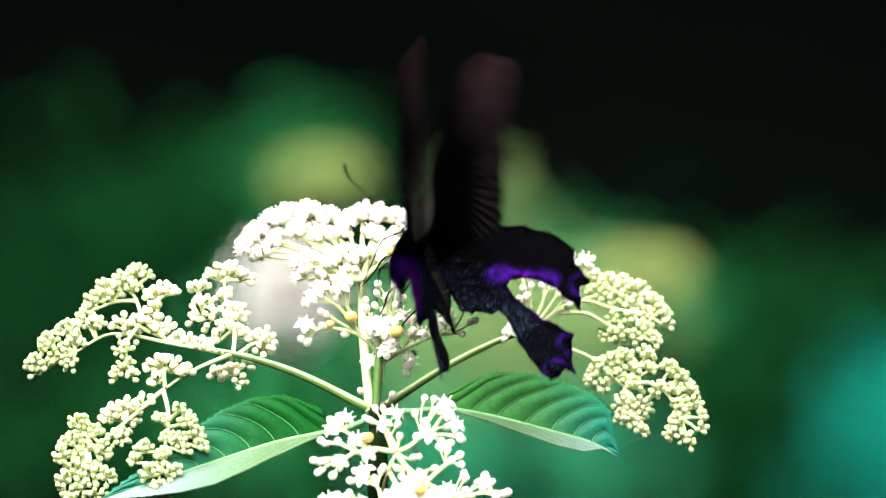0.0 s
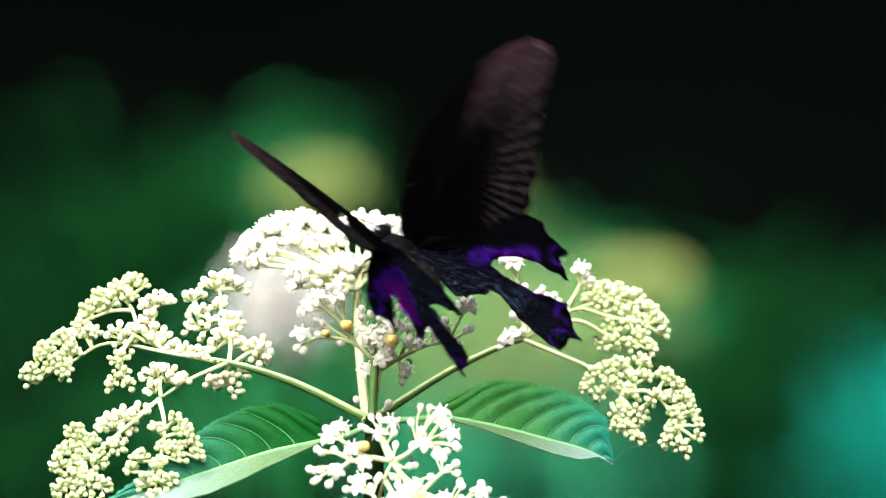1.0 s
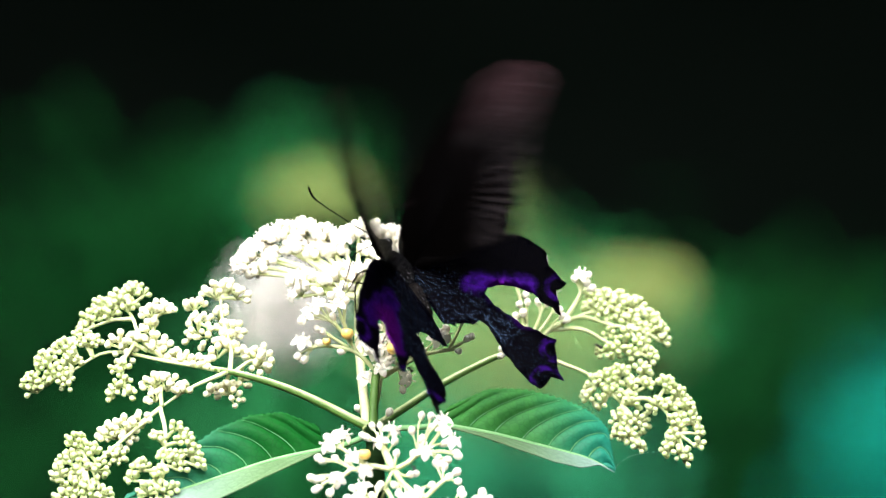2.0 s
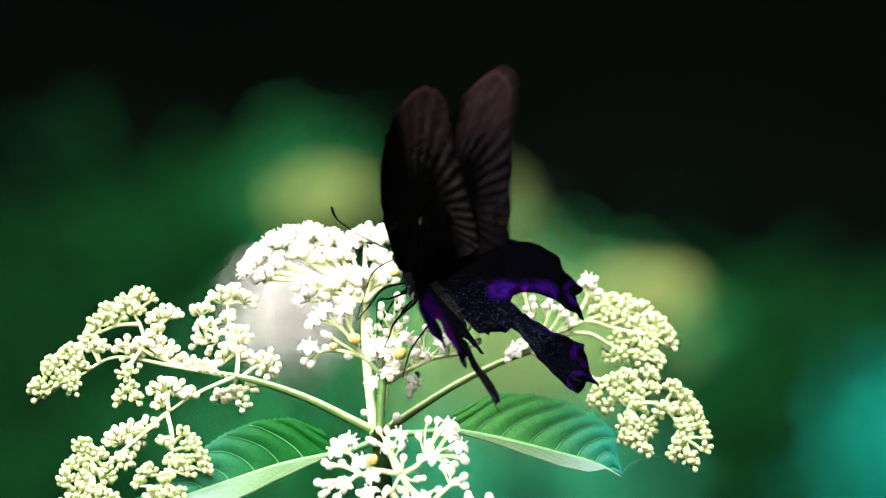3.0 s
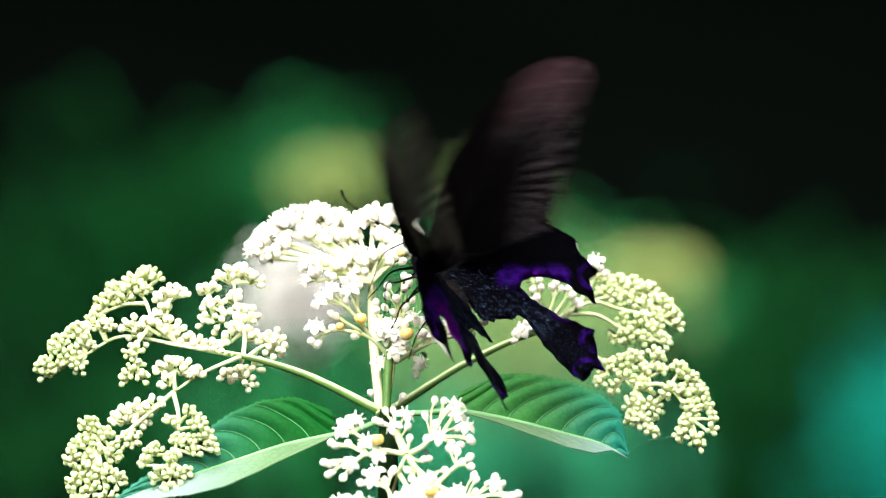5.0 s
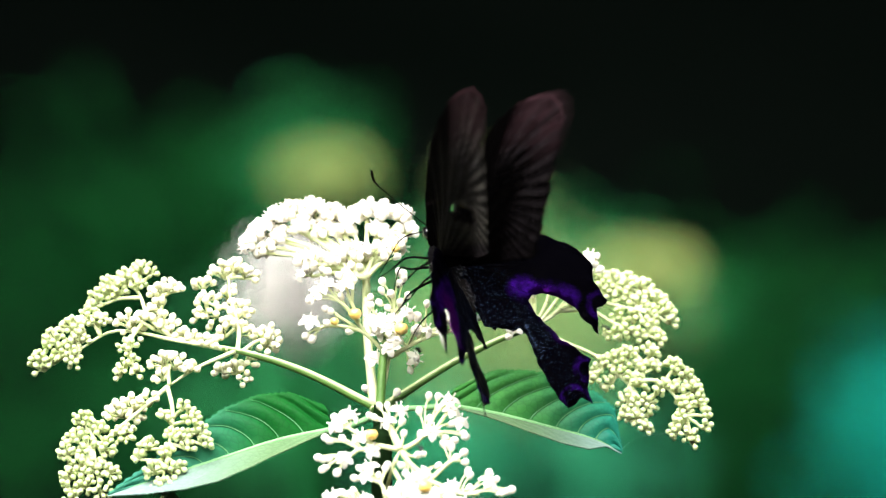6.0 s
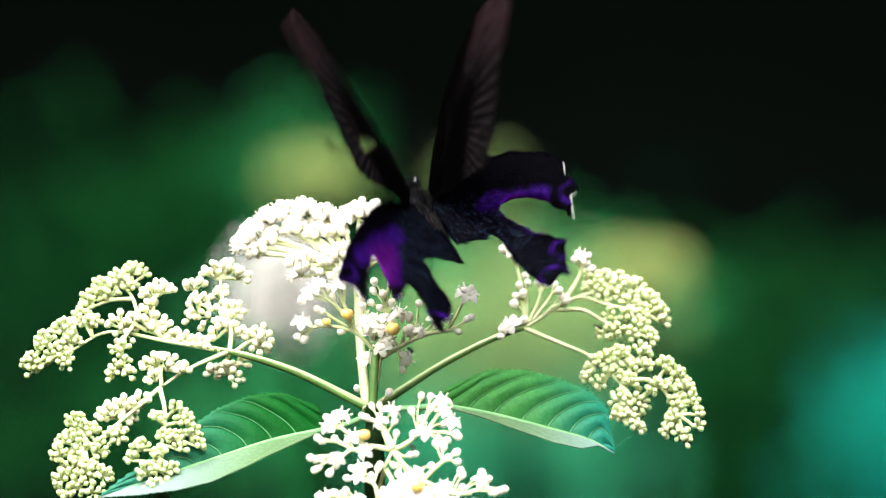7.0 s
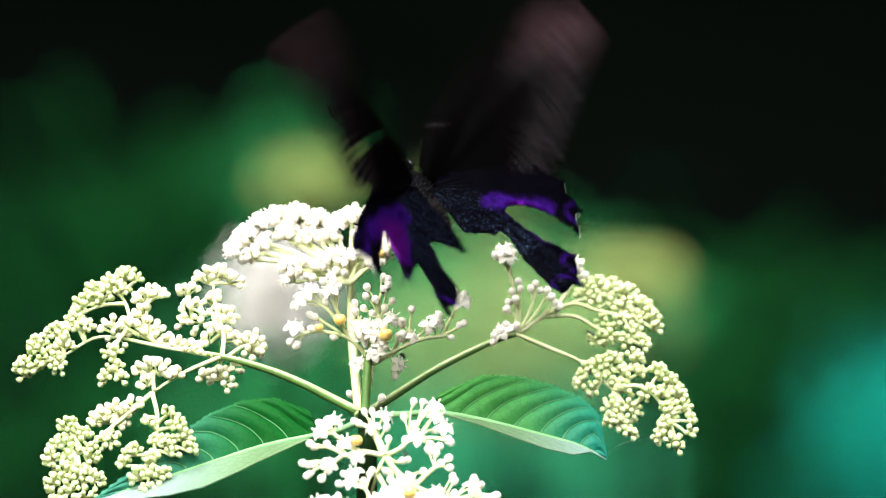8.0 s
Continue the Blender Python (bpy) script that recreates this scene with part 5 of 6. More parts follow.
def motions():
    walk(butterfly, [
        (0.00, perch(-5.43, -4.0, -1.49, (0.831, 0.555, 0.031), (-0.343, 0.468, 0.814))), (0.10, perch(-6.14, -4.0, -2.47, (0.822, 0.568, 0.0464), (-0.36, 0.455, 0.814))), (0.20, perch(-5.23, -4.0, -0.88, (0.866, 0.5, 0.0333), (-0.308, 0.479, 0.822))),
        (0.30, perch(-5.78, -4.0, -1.17, (0.835, 0.545, 0.0759), (-0.34, 0.403, 0.85))), (0.40, perch(-5.21, -4.0, -1.61, (0.813, 0.57, 0.121), (-0.362, 0.332, 0.871))), (0.50, perch(-4.70, -4.0, -2.92, (0.822, 0.562, 0.0985), (-0.407, 0.457, 0.791))),
        (0.60, perch(-6.18, -4.0, -1.50, (0.846, 0.517, 0.128), (-0.401, 0.46, 0.792))), (0.70, perch(-7.39, -4.0, -1.01, (0.829, 0.542, 0.142), (-0.415, 0.424, 0.805))), (0.80, perch(-7.13, -4.0, 0.67, (0.824, 0.542, 0.163), (-0.399, 0.351, 0.847))),
        (0.90, perch(-7.18, -4.0, 0.32, (0.816, 0.533, 0.224), (-0.503, 0.464, 0.729))), (1.00, perch(-9.21, -4.0, 1.54, (0.751, 0.61, 0.252), (-0.583, 0.434, 0.687))), (1.10, perch(-11.28, -4.0, 1.24, (0.784, 0.547, 0.293), (-0.561, 0.423, 0.712))),
        (1.20, perch(-12.70, -4.0, 2.14, (0.78, 0.529, 0.334), (-0.568, 0.374, 0.733))), (1.30, perch(-12.41, -4.0, 3.41, (0.801, 0.513, 0.31), (-0.456, 0.187, 0.87))), (1.40, perch(-11.74, -4.0, -1.06, (0.848, 0.467, 0.249), (-0.419, 0.302, 0.856))),
        (1.50, perch(-9.56, -4.0, -2.23, (0.848, 0.486, 0.212), (-0.385, 0.289, 0.876))), (1.60, perch(-8.89, -4.0, 3.27, (0.834, 0.503, 0.224), (-0.358, 0.186, 0.915))), (1.70, perch(-9.98, -4.0, -0.35, (0.815, 0.555, 0.166), (-0.434, 0.395, 0.81))),
        (1.82, perch(-10.26, -4.0, 0.20, (0.812, 0.559, 0.167), (-0.438, 0.394, 0.808))), (1.92, perch(-10.38, -4.0, 0.09, (0.805, 0.568, 0.171), (-0.447, 0.391, 0.805))), (1.99, perch(-10.22, -4.0, -0.33, (0.798, 0.577, 0.174), (-0.455, 0.388, 0.802))),
        (2.07, perch(-9.86, -4.0, -0.81, (0.789, 0.588, 0.178), (-0.466, 0.384, 0.797))), (2.19, perch(-9.22, -4.0, -0.97, (0.773, 0.607, 0.186), (-0.485, 0.376, 0.79))), (2.29, perch(-8.96, -4.0, -0.46, (0.758, 0.624, 0.192), (-0.501, 0.369, 0.783))),
        (2.36, perch(-9.01, -4.0, -0.07, (0.748, 0.635, 0.196), (-0.512, 0.364, 0.778))), (2.43, perch(-9.23, -4.0, 0.08, (0.737, 0.646, 0.2), (-0.524, 0.358, 0.773))), (2.55, perch(-9.57, -4.0, -0.44, (0.721, 0.662, 0.205), (-0.539, 0.35, 0.766))),
        (2.65, perch(-9.55, -4.0, -1.05, (0.712, 0.671, 0.208), (-0.548, 0.345, 0.762))), (2.72, perch(-9.33, -4.0, -1.18, (0.708, 0.675, 0.209), (-0.552, 0.343, 0.76))), (2.80, perch(-9.03, -4.0, -0.58, (0.706, 0.676, 0.211), (-0.554, 0.342, 0.759))),
        (2.90, perch(-8.88, -4.0, -1.30, (0.671, 0.713, 0.203), (-0.576, 0.329, 0.748))), (3.00, perch(-6.56, -4.0, -2.20, (0.611, 0.759, 0.225), (-0.609, 0.27, 0.746))), (3.10, perch(-7.42, -4.0, 0.06, (0.698, 0.682, 0.216), (-0.556, 0.327, 0.764))),
        (3.20, perch(-8.38, -4.0, -0.21, (0.681, 0.71, 0.179), (-0.562, 0.349, 0.75))), (3.30, perch(-9.42, -4.0, -2.51, (0.628, 0.751, 0.203), (-0.633, 0.342, 0.694))), (3.40, perch(-9.16, -4.0, -1.87, (0.63, 0.741, 0.232), (-0.619, 0.298, 0.727))),
        (3.50, perch(-9.32, -4.0, -1.16, (0.599, 0.771, 0.214), (-0.674, 0.342, 0.655))), (3.60, perch(-11.37, -4.0, -1.28, (0.64, 0.732, 0.234), (-0.66, 0.367, 0.655))), (3.70, perch(-11.00, -4.0, -1.52, (0.67, 0.707, 0.226), (-0.648, 0.409, 0.642))),
        (3.80, perch(-11.16, -4.0, -1.47, (0.667, 0.693, 0.272), (-0.617, 0.309, 0.724))), (3.90, perch(-10.88, -4.0, -0.66, (0.69, 0.679, 0.249), (-0.576, 0.308, 0.757))), (4.00, perch(-8.88, -4.0, -2.28, (0.654, 0.726, 0.216), (-0.588, 0.308, 0.748))),
        (4.10, perch(-10.76, -4.0, -2.68, (0.655, 0.702, 0.278), (-0.62, 0.289, 0.73))), (4.20, perch(-10.20, -4.0, -2.66, (0.661, 0.699, 0.271), (-0.613, 0.295, 0.733))), (4.30, perch(-10.27, -4.0, -2.06, (0.668, 0.693, 0.272), (-0.591, 0.271, 0.76))),
        (4.40, perch(-9.79, -4.0, -1.96, (0.632, 0.717, 0.295), (-0.6, 0.212, 0.771))), (4.50, perch(-7.32, -4.0, -4.09, (0.606, 0.743, 0.284), (-0.612, 0.207, 0.763))), (4.60, perch(-8.92, -4.0, -2.30, (0.601, 0.738, 0.308), (-0.596, 0.156, 0.788))),
        (4.70, perch(-8.04, -4.0, -2.46, (0.646, 0.717, 0.26), (-0.596, 0.262, 0.759))), (4.82, perch(-8.04, -4.0, -2.26, (0.651, 0.715, 0.255), (-0.589, 0.263, 0.764))), (4.92, perch(-7.02, -4.0, -2.91, (0.66, 0.71, 0.245), (-0.574, 0.265, 0.775))),
        (4.99, perch(-6.20, -4.0, -3.16, (0.668, 0.705, 0.236), (-0.559, 0.267, 0.785))), (5.07, perch(-5.36, -4.0, -3.04, (0.679, 0.699, 0.224), (-0.54, 0.268, 0.798))), (5.19, perch(-4.35, -4.0, -2.40, (0.697, 0.688, 0.201), (-0.505, 0.271, 0.82))),
        (5.29, perch(-3.64, -4.0, -2.17, (0.712, 0.679, 0.181), (-0.473, 0.273, 0.838))), (5.36, perch(-3.08, -4.0, -2.41, (0.721, 0.672, 0.167), (-0.452, 0.274, 0.849))), (5.43, perch(-2.31, -4.0, -2.92, (0.731, 0.665, 0.152), (-0.429, 0.274, 0.861))),
        (5.55, perch(-0.86, -4.0, -3.54, (0.743, 0.656, 0.131), (-0.397, 0.275, 0.876))), (5.65, perch(0.24, -4.0, -3.35, (0.75, 0.65, 0.119), (-0.378, 0.275, 0.884))), (5.72, perch(0.71, -4.0, -2.94, (0.753, 0.648, 0.113), (-0.369, 0.275, 0.888))),
        (5.80, perch(0.38, -4.0, -3.01, (0.754, 0.647, 0.111), (-0.366, 0.274, 0.889))), (5.90, perch(-1.73, -4.0, -2.47, (0.74, 0.663, 0.111), (-0.379, 0.275, 0.883))), (6.00, perch(-1.51, -4.0, -2.53, (0.73, 0.666, 0.153), (-0.391, 0.223, 0.893))),
        (6.10, perch(-2.53, -4.0, -0.70, (0.753, 0.646, 0.125), (-0.35, 0.232, 0.908))), (6.20, perch(-2.49, -4.0, 1.55, (0.805, 0.585, 0.101), (-0.354, 0.337, 0.872))), (6.30, perch(-4.71, -4.0, -0.33, (0.795, 0.588, 0.147), (-0.422, 0.362, 0.831))),
        (6.40, perch(-5.04, -4.0, 5.30, (0.767, 0.617, 0.177), (-0.392, 0.233, 0.89))), (6.50, perch(-3.69, -4.0, 4.97, (0.879, 0.472, 0.0645), (-0.31, 0.465, 0.829))), (6.60, perch(-6.65, -4.0, 7.41, (0.884, 0.436, 0.168), (-0.363, 0.415, 0.834))),
        (6.70, perch(-6.35, -4.0, 9.72, (0.934, 0.319, 0.164), (-0.288, 0.395, 0.872))), (6.80, perch(-7.55, -4.0, 9.82, (0.949, 0.299, 0.102), (-0.279, 0.64, 0.716))), (6.90, perch(-7.03, -4.0, 10.29, (0.947, 0.301, 0.111), (-0.299, 0.702, 0.647))),
        (7.00, perch(-4.47, -4.0, 9.33, (0.935, 0.251, 0.25), (-0.354, 0.652, 0.67))), (7.10, perch(-4.33, -4.0, 6.23, (0.83, 0.401, 0.387), (-0.545, 0.728, 0.416))), (7.20, perch(-1.07, -4.0, 8.49, (0.879, 0.337, 0.336), (-0.471, 0.721, 0.508))),
        (7.30, perch(-2.35, -4.0, 10.45, (0.847, 0.422, 0.323), (-0.531, 0.663, 0.527))), (7.40, perch(-2.46, -4.0, 9.71, (0.855, 0.424, 0.3), (-0.506, 0.554, 0.661))), (7.50, perch(-1.37, -4.0, 5.69, (0.91, 0.315, 0.269), (-0.389, 0.427, 0.816))),
        (7.60, perch(-2.96, -4.0, 4.71, (0.828, 0.534, 0.17), (-0.386, 0.325, 0.863))), (7.70, perch(-2.63, -4.0, 7.23, (0.821, 0.559, 0.112), (-0.376, 0.383, 0.844))), (7.80, perch(-2.65, -4.0, 11.15, (0.751, 0.63, 0.2), (-0.504, 0.351, 0.789))),
        (7.90, perch(-3.28, -4.0, 14.14, (0.846, 0.519, 0.123), (-0.464, 0.6, 0.652))), (8.00, perch(-4.03, -4.0, 14.25, (0.84, 0.534, 0.0978), (-0.433, 0.549, 0.715))),
    ])
    walk(wings["fore_r"], [
        (0.00, beat(1, FORE_ROOT, 95, -23, 4)), (0.10, beat(1, FORE_ROOT, 71, -32, -8)), (0.20, beat(1, FORE_ROOT, 51, -28, 6)),
        (0.30, beat(1, FORE_ROOT, 79, -27, 17)), (0.40, beat(1, FORE_ROOT, 102, -33, 2)), (0.50, beat(1, FORE_ROOT, 51, -27, -18)),
        (0.60, beat(1, FORE_ROOT, 52, -21, 13)), (0.70, beat(1, FORE_ROOT, 77, -18, 17)), (0.80, beat(1, FORE_ROOT, 100, -36, 7)),
        (0.90, beat(1, FORE_ROOT, 58, -31, 0)), (1.00, beat(1, FORE_ROOT, 68, -32, 13)), (1.10, beat(1, FORE_ROOT, 68, -22, 7)),
        (1.20, beat(1, FORE_ROOT, 91, -24, 3)), (1.30, beat(1, FORE_ROOT, 96, -33, 7)), (1.40, beat(1, FORE_ROOT, 24, -23, 7)),
        (1.50, beat(1, FORE_ROOT, 78, -22, 4)), (1.60, beat(1, FORE_ROOT, 83, -25, 8)), (1.70, beat(1, FORE_ROOT, 35, -23, 5)),
        (1.82, beat(1, FORE_ROOT, 66, -23, 5)), (1.92, beat(1, FORE_ROOT, 91, -23, 5)), (1.99, beat(1, FORE_ROOT, 72, -23, 4)),
        (2.07, beat(1, FORE_ROOT, 43, -24, 4)), (2.19, beat(1, FORE_ROOT, 66, -24, 4)), (2.29, beat(1, FORE_ROOT, 91, -24, 4)),
        (2.36, beat(1, FORE_ROOT, 72, -24, 4)), (2.43, beat(1, FORE_ROOT, 43, -24, 4)), (2.55, beat(1, FORE_ROOT, 66, -24, 3)),
        (2.65, beat(1, FORE_ROOT, 91, -24, 3)), (2.72, beat(1, FORE_ROOT, 72, -24, 3)), (2.80, beat(1, FORE_ROOT, 45, -24, 3)),
        (2.90, beat(1, FORE_ROOT, 80, -28, 7)), (3.00, beat(1, FORE_ROOT, 94, -22, -13)), (3.10, beat(1, FORE_ROOT, 37, -24, -5)),
        (3.20, beat(1, FORE_ROOT, 40, -22, 6)), (3.30, beat(1, FORE_ROOT, 86, -27, 0)), (3.40, beat(1, FORE_ROOT, 74, -32, -9)),
        (3.50, beat(1, FORE_ROOT, 46, -26, -3)), (3.60, beat(1, FORE_ROOT, 58, -23, 9)), (3.70, beat(1, FORE_ROOT, 78, -24, 5)),
        (3.80, beat(1, FORE_ROOT, 91, -31, 9)), (3.90, beat(1, FORE_ROOT, 35, -23, -5)), (4.00, beat(1, FORE_ROOT, 40, -23, -7)),
        (4.10, beat(1, FORE_ROOT, 71, -24, 12)), (4.20, beat(1, FORE_ROOT, 89, -29, 0)), (4.30, beat(1, FORE_ROOT, 44, -23, -5)),
        (4.40, beat(1, FORE_ROOT, 40, -24, 3)), (4.50, beat(1, FORE_ROOT, 80, -22, 6)), (4.60, beat(1, FORE_ROOT, 89, -29, -6)),
        (4.70, beat(1, FORE_ROOT, 41, -24, -4)), (4.82, beat(1, FORE_ROOT, 66, -24, -4)), (4.92, beat(1, FORE_ROOT, 91, -24, -4)),
        (4.99, beat(1, FORE_ROOT, 72, -24, -4)), (5.07, beat(1, FORE_ROOT, 43, -24, -4)), (5.19, beat(1, FORE_ROOT, 66, -24, -4)),
        (5.29, beat(1, FORE_ROOT, 91, -23, -4)), (5.36, beat(1, FORE_ROOT, 72, -23, -4)), (5.43, beat(1, FORE_ROOT, 43, -23, -4)),
        (5.55, beat(1, FORE_ROOT, 66, -23, -4)), (5.65, beat(1, FORE_ROOT, 91, -22, -4)), (5.72, beat(1, FORE_ROOT, 72, -22, -4)),
        (5.80, beat(1, FORE_ROOT, 48, -23, -4)), (5.90, beat(1, FORE_ROOT, 73, -26, 7)), (6.00, beat(1, FORE_ROOT, 95, -24, -6)),
        (6.10, beat(1, FORE_ROOT, 39, -23, -5)), (6.20, beat(1, FORE_ROOT, 56, -26, -2)), (6.30, beat(1, FORE_ROOT, 96, -24, 15)),
        (6.40, beat(1, FORE_ROOT, 8, -14, 3)), (6.50, beat(1, FORE_ROOT, 53, -33, 4)), (6.60, beat(1, FORE_ROOT, 82, -31, 15)),
        (6.70, beat(1, FORE_ROOT, 97, -44, 0)), (6.80, beat(1, FORE_ROOT, 23, -23, -3)), (6.90, beat(1, FORE_ROOT, 50, -35, 13)),
        (7.00, beat(1, FORE_ROOT, 73, -34, -7)), (7.10, beat(1, FORE_ROOT, 6, -17, 6)), (7.20, beat(1, FORE_ROOT, 2, -29, 2)),
        (7.30, beat(1, FORE_ROOT, 17, -26, 13)), (7.40, beat(1, FORE_ROOT, 25, -22, 19)), (7.50, beat(1, FORE_ROOT, 60, -21, 9)),
        (7.60, beat(1, FORE_ROOT, 9, -24, -6)), (7.70, beat(1, FORE_ROOT, 9, -31, 9)), (7.80, beat(1, FORE_ROOT, 19, -22, 12)),
        (7.90, beat(1, FORE_ROOT, 16, -34, 6)), (8.00, beat(1, FORE_ROOT, 31, -13, 33)),
    ])
    walk(wings["fore_l"], [
        (0.00, beat(-1, FORE_ROOT, 71, -16, 8)), (0.10, beat(-1, FORE_ROOT, 50, -33, 0)), (0.20, beat(-1, FORE_ROOT, 40, -26, 0)),
        (0.30, beat(-1, FORE_ROOT, 67, -28, 0)), (0.40, beat(-1, FORE_ROOT, 72, -25, 0)), (0.50, beat(-1, FORE_ROOT, 45, -32, 2)),
        (0.60, beat(-1, FORE_ROOT, 51, -20, 0)), (0.70, beat(-1, FORE_ROOT, 73, -28, 0)), (0.80, beat(-1, FORE_ROOT, 74, -29, 0)),
        (0.90, beat(-1, FORE_ROOT, 44, -31, 0)), (1.00, beat(-1, FORE_ROOT, 37, -15, -4)), (1.10, beat(-1, FORE_ROOT, 59, -15, 0)),
        (1.20, beat(-1, FORE_ROOT, 75, -14, 0)), (1.30, beat(-1, FORE_ROOT, 58, -18, 0)), (1.40, beat(-1, FORE_ROOT, 35, -19, -7)),
        (1.50, beat(-1, FORE_ROOT, 76, -9, 23)), (1.60, beat(-1, FORE_ROOT, 61, -14, 0)), (1.70, beat(-1, FORE_ROOT, 41, -18, 0)),
        (1.82, beat(-1, FORE_ROOT, 54, -17, 0)), (1.92, beat(-1, FORE_ROOT, 72, -17, 0)), (1.99, beat(-1, FORE_ROOT, 60, -17, 0)),
        (2.07, beat(-1, FORE_ROOT, 36, -17, 0)), (2.19, beat(-1, FORE_ROOT, 54, -17, 0)), (2.29, beat(-1, FORE_ROOT, 72, -17, 0)),
        (2.36, beat(-1, FORE_ROOT, 60, -17, 0)), (2.43, beat(-1, FORE_ROOT, 36, -17, 0)), (2.55, beat(-1, FORE_ROOT, 54, -17, 0)),
        (2.65, beat(-1, FORE_ROOT, 72, -17, 0)), (2.72, beat(-1, FORE_ROOT, 60, -17, 0)), (2.80, beat(-1, FORE_ROOT, 46, -17, 0)),
        (2.90, beat(-1, FORE_ROOT, 60, -20, 0)), (3.00, beat(-1, FORE_ROOT, 73, -18, -4)), (3.10, beat(-1, FORE_ROOT, 44, -21, 0)),
        (3.20, beat(-1, FORE_ROOT, 52, -21, 0)), (3.30, beat(-1, FORE_ROOT, 76, -19, 0)), (3.40, beat(-1, FORE_ROOT, 53, -23, 6)),
        (3.50, beat(-1, FORE_ROOT, 39, -19, 7)), (3.60, beat(-1, FORE_ROOT, 57, -17, 0)), (3.70, beat(-1, FORE_ROOT, 67, -19, 0)),
        (3.80, beat(-1, FORE_ROOT, 79, -20, 0)), (3.90, beat(-1, FORE_ROOT, 53, -22, -1)), (4.00, beat(-1, FORE_ROOT, 47, -15, 13)),
        (4.10, beat(-1, FORE_ROOT, 68, -20, 0)), (4.20, beat(-1, FORE_ROOT, 77, -23, 0)), (4.30, beat(-1, FORE_ROOT, 56, -21, 1)),
        (4.40, beat(-1, FORE_ROOT, 54, -22, 0)), (4.50, beat(-1, FORE_ROOT, 78, -17, 15)), (4.60, beat(-1, FORE_ROOT, 74, -24, 0)),
        (4.70, beat(-1, FORE_ROOT, 44, -25, 0)), (4.82, beat(-1, FORE_ROOT, 54, -23, 0)), (4.92, beat(-1, FORE_ROOT, 72, -23, 0)),
        (4.99, beat(-1, FORE_ROOT, 60, -23, 0)), (5.07, beat(-1, FORE_ROOT, 36, -22, 0)), (5.19, beat(-1, FORE_ROOT, 54, -21, 0)),
        (5.29, beat(-1, FORE_ROOT, 72, -21, 0)), (5.36, beat(-1, FORE_ROOT, 60, -20, 0)), (5.43, beat(-1, FORE_ROOT, 36, -20, 0)),
        (5.55, beat(-1, FORE_ROOT, 54, -19, 0)), (5.65, beat(-1, FORE_ROOT, 72, -19, 0)), (5.72, beat(-1, FORE_ROOT, 60, -19, 0)),
        (5.80, beat(-1, FORE_ROOT, 41, -20, 0)), (5.90, beat(-1, FORE_ROOT, 60, -21, 0)), (6.00, beat(-1, FORE_ROOT, 73, -17, 3)),
        (6.10, beat(-1, FORE_ROOT, 39, -22, 0)), (6.20, beat(-1, FORE_ROOT, 40, -21, 0)), (6.30, beat(-1, FORE_ROOT, 75, -17, 0)),
        (6.40, beat(-1, FORE_ROOT, 47, -30, 0)), (6.50, beat(-1, FORE_ROOT, 29, -25, 0)), (6.60, beat(-1, FORE_ROOT, 64, -28, 0)),
        (6.70, beat(-1, FORE_ROOT, 65, -31, 0)), (6.80, beat(-1, FORE_ROOT, 32, -29, -8)), (6.90, beat(-1, FORE_ROOT, 46, -27, 0)),
        (7.00, beat(-1, FORE_ROOT, 67, -18, 13)), (7.10, beat(-1, FORE_ROOT, 39, -43, 0)), (7.20, beat(-1, FORE_ROOT, 9, -32, 7)),
        (7.30, beat(-1, FORE_ROOT, 28, -22, 0)), (7.40, beat(-1, FORE_ROOT, 39, -22, 0)), (7.50, beat(-1, FORE_ROOT, 71, -11, 25)),
        (7.60, beat(-1, FORE_ROOT, 38, -31, 0)), (7.70, beat(-1, FORE_ROOT, 9, -26, 3)), (7.80, beat(-1, FORE_ROOT, 42, -32, 0)),
        (7.90, beat(-1, FORE_ROOT, 18, -33, 7)), (8.00, beat(-1, FORE_ROOT, 46, -23, 26)),
    ])
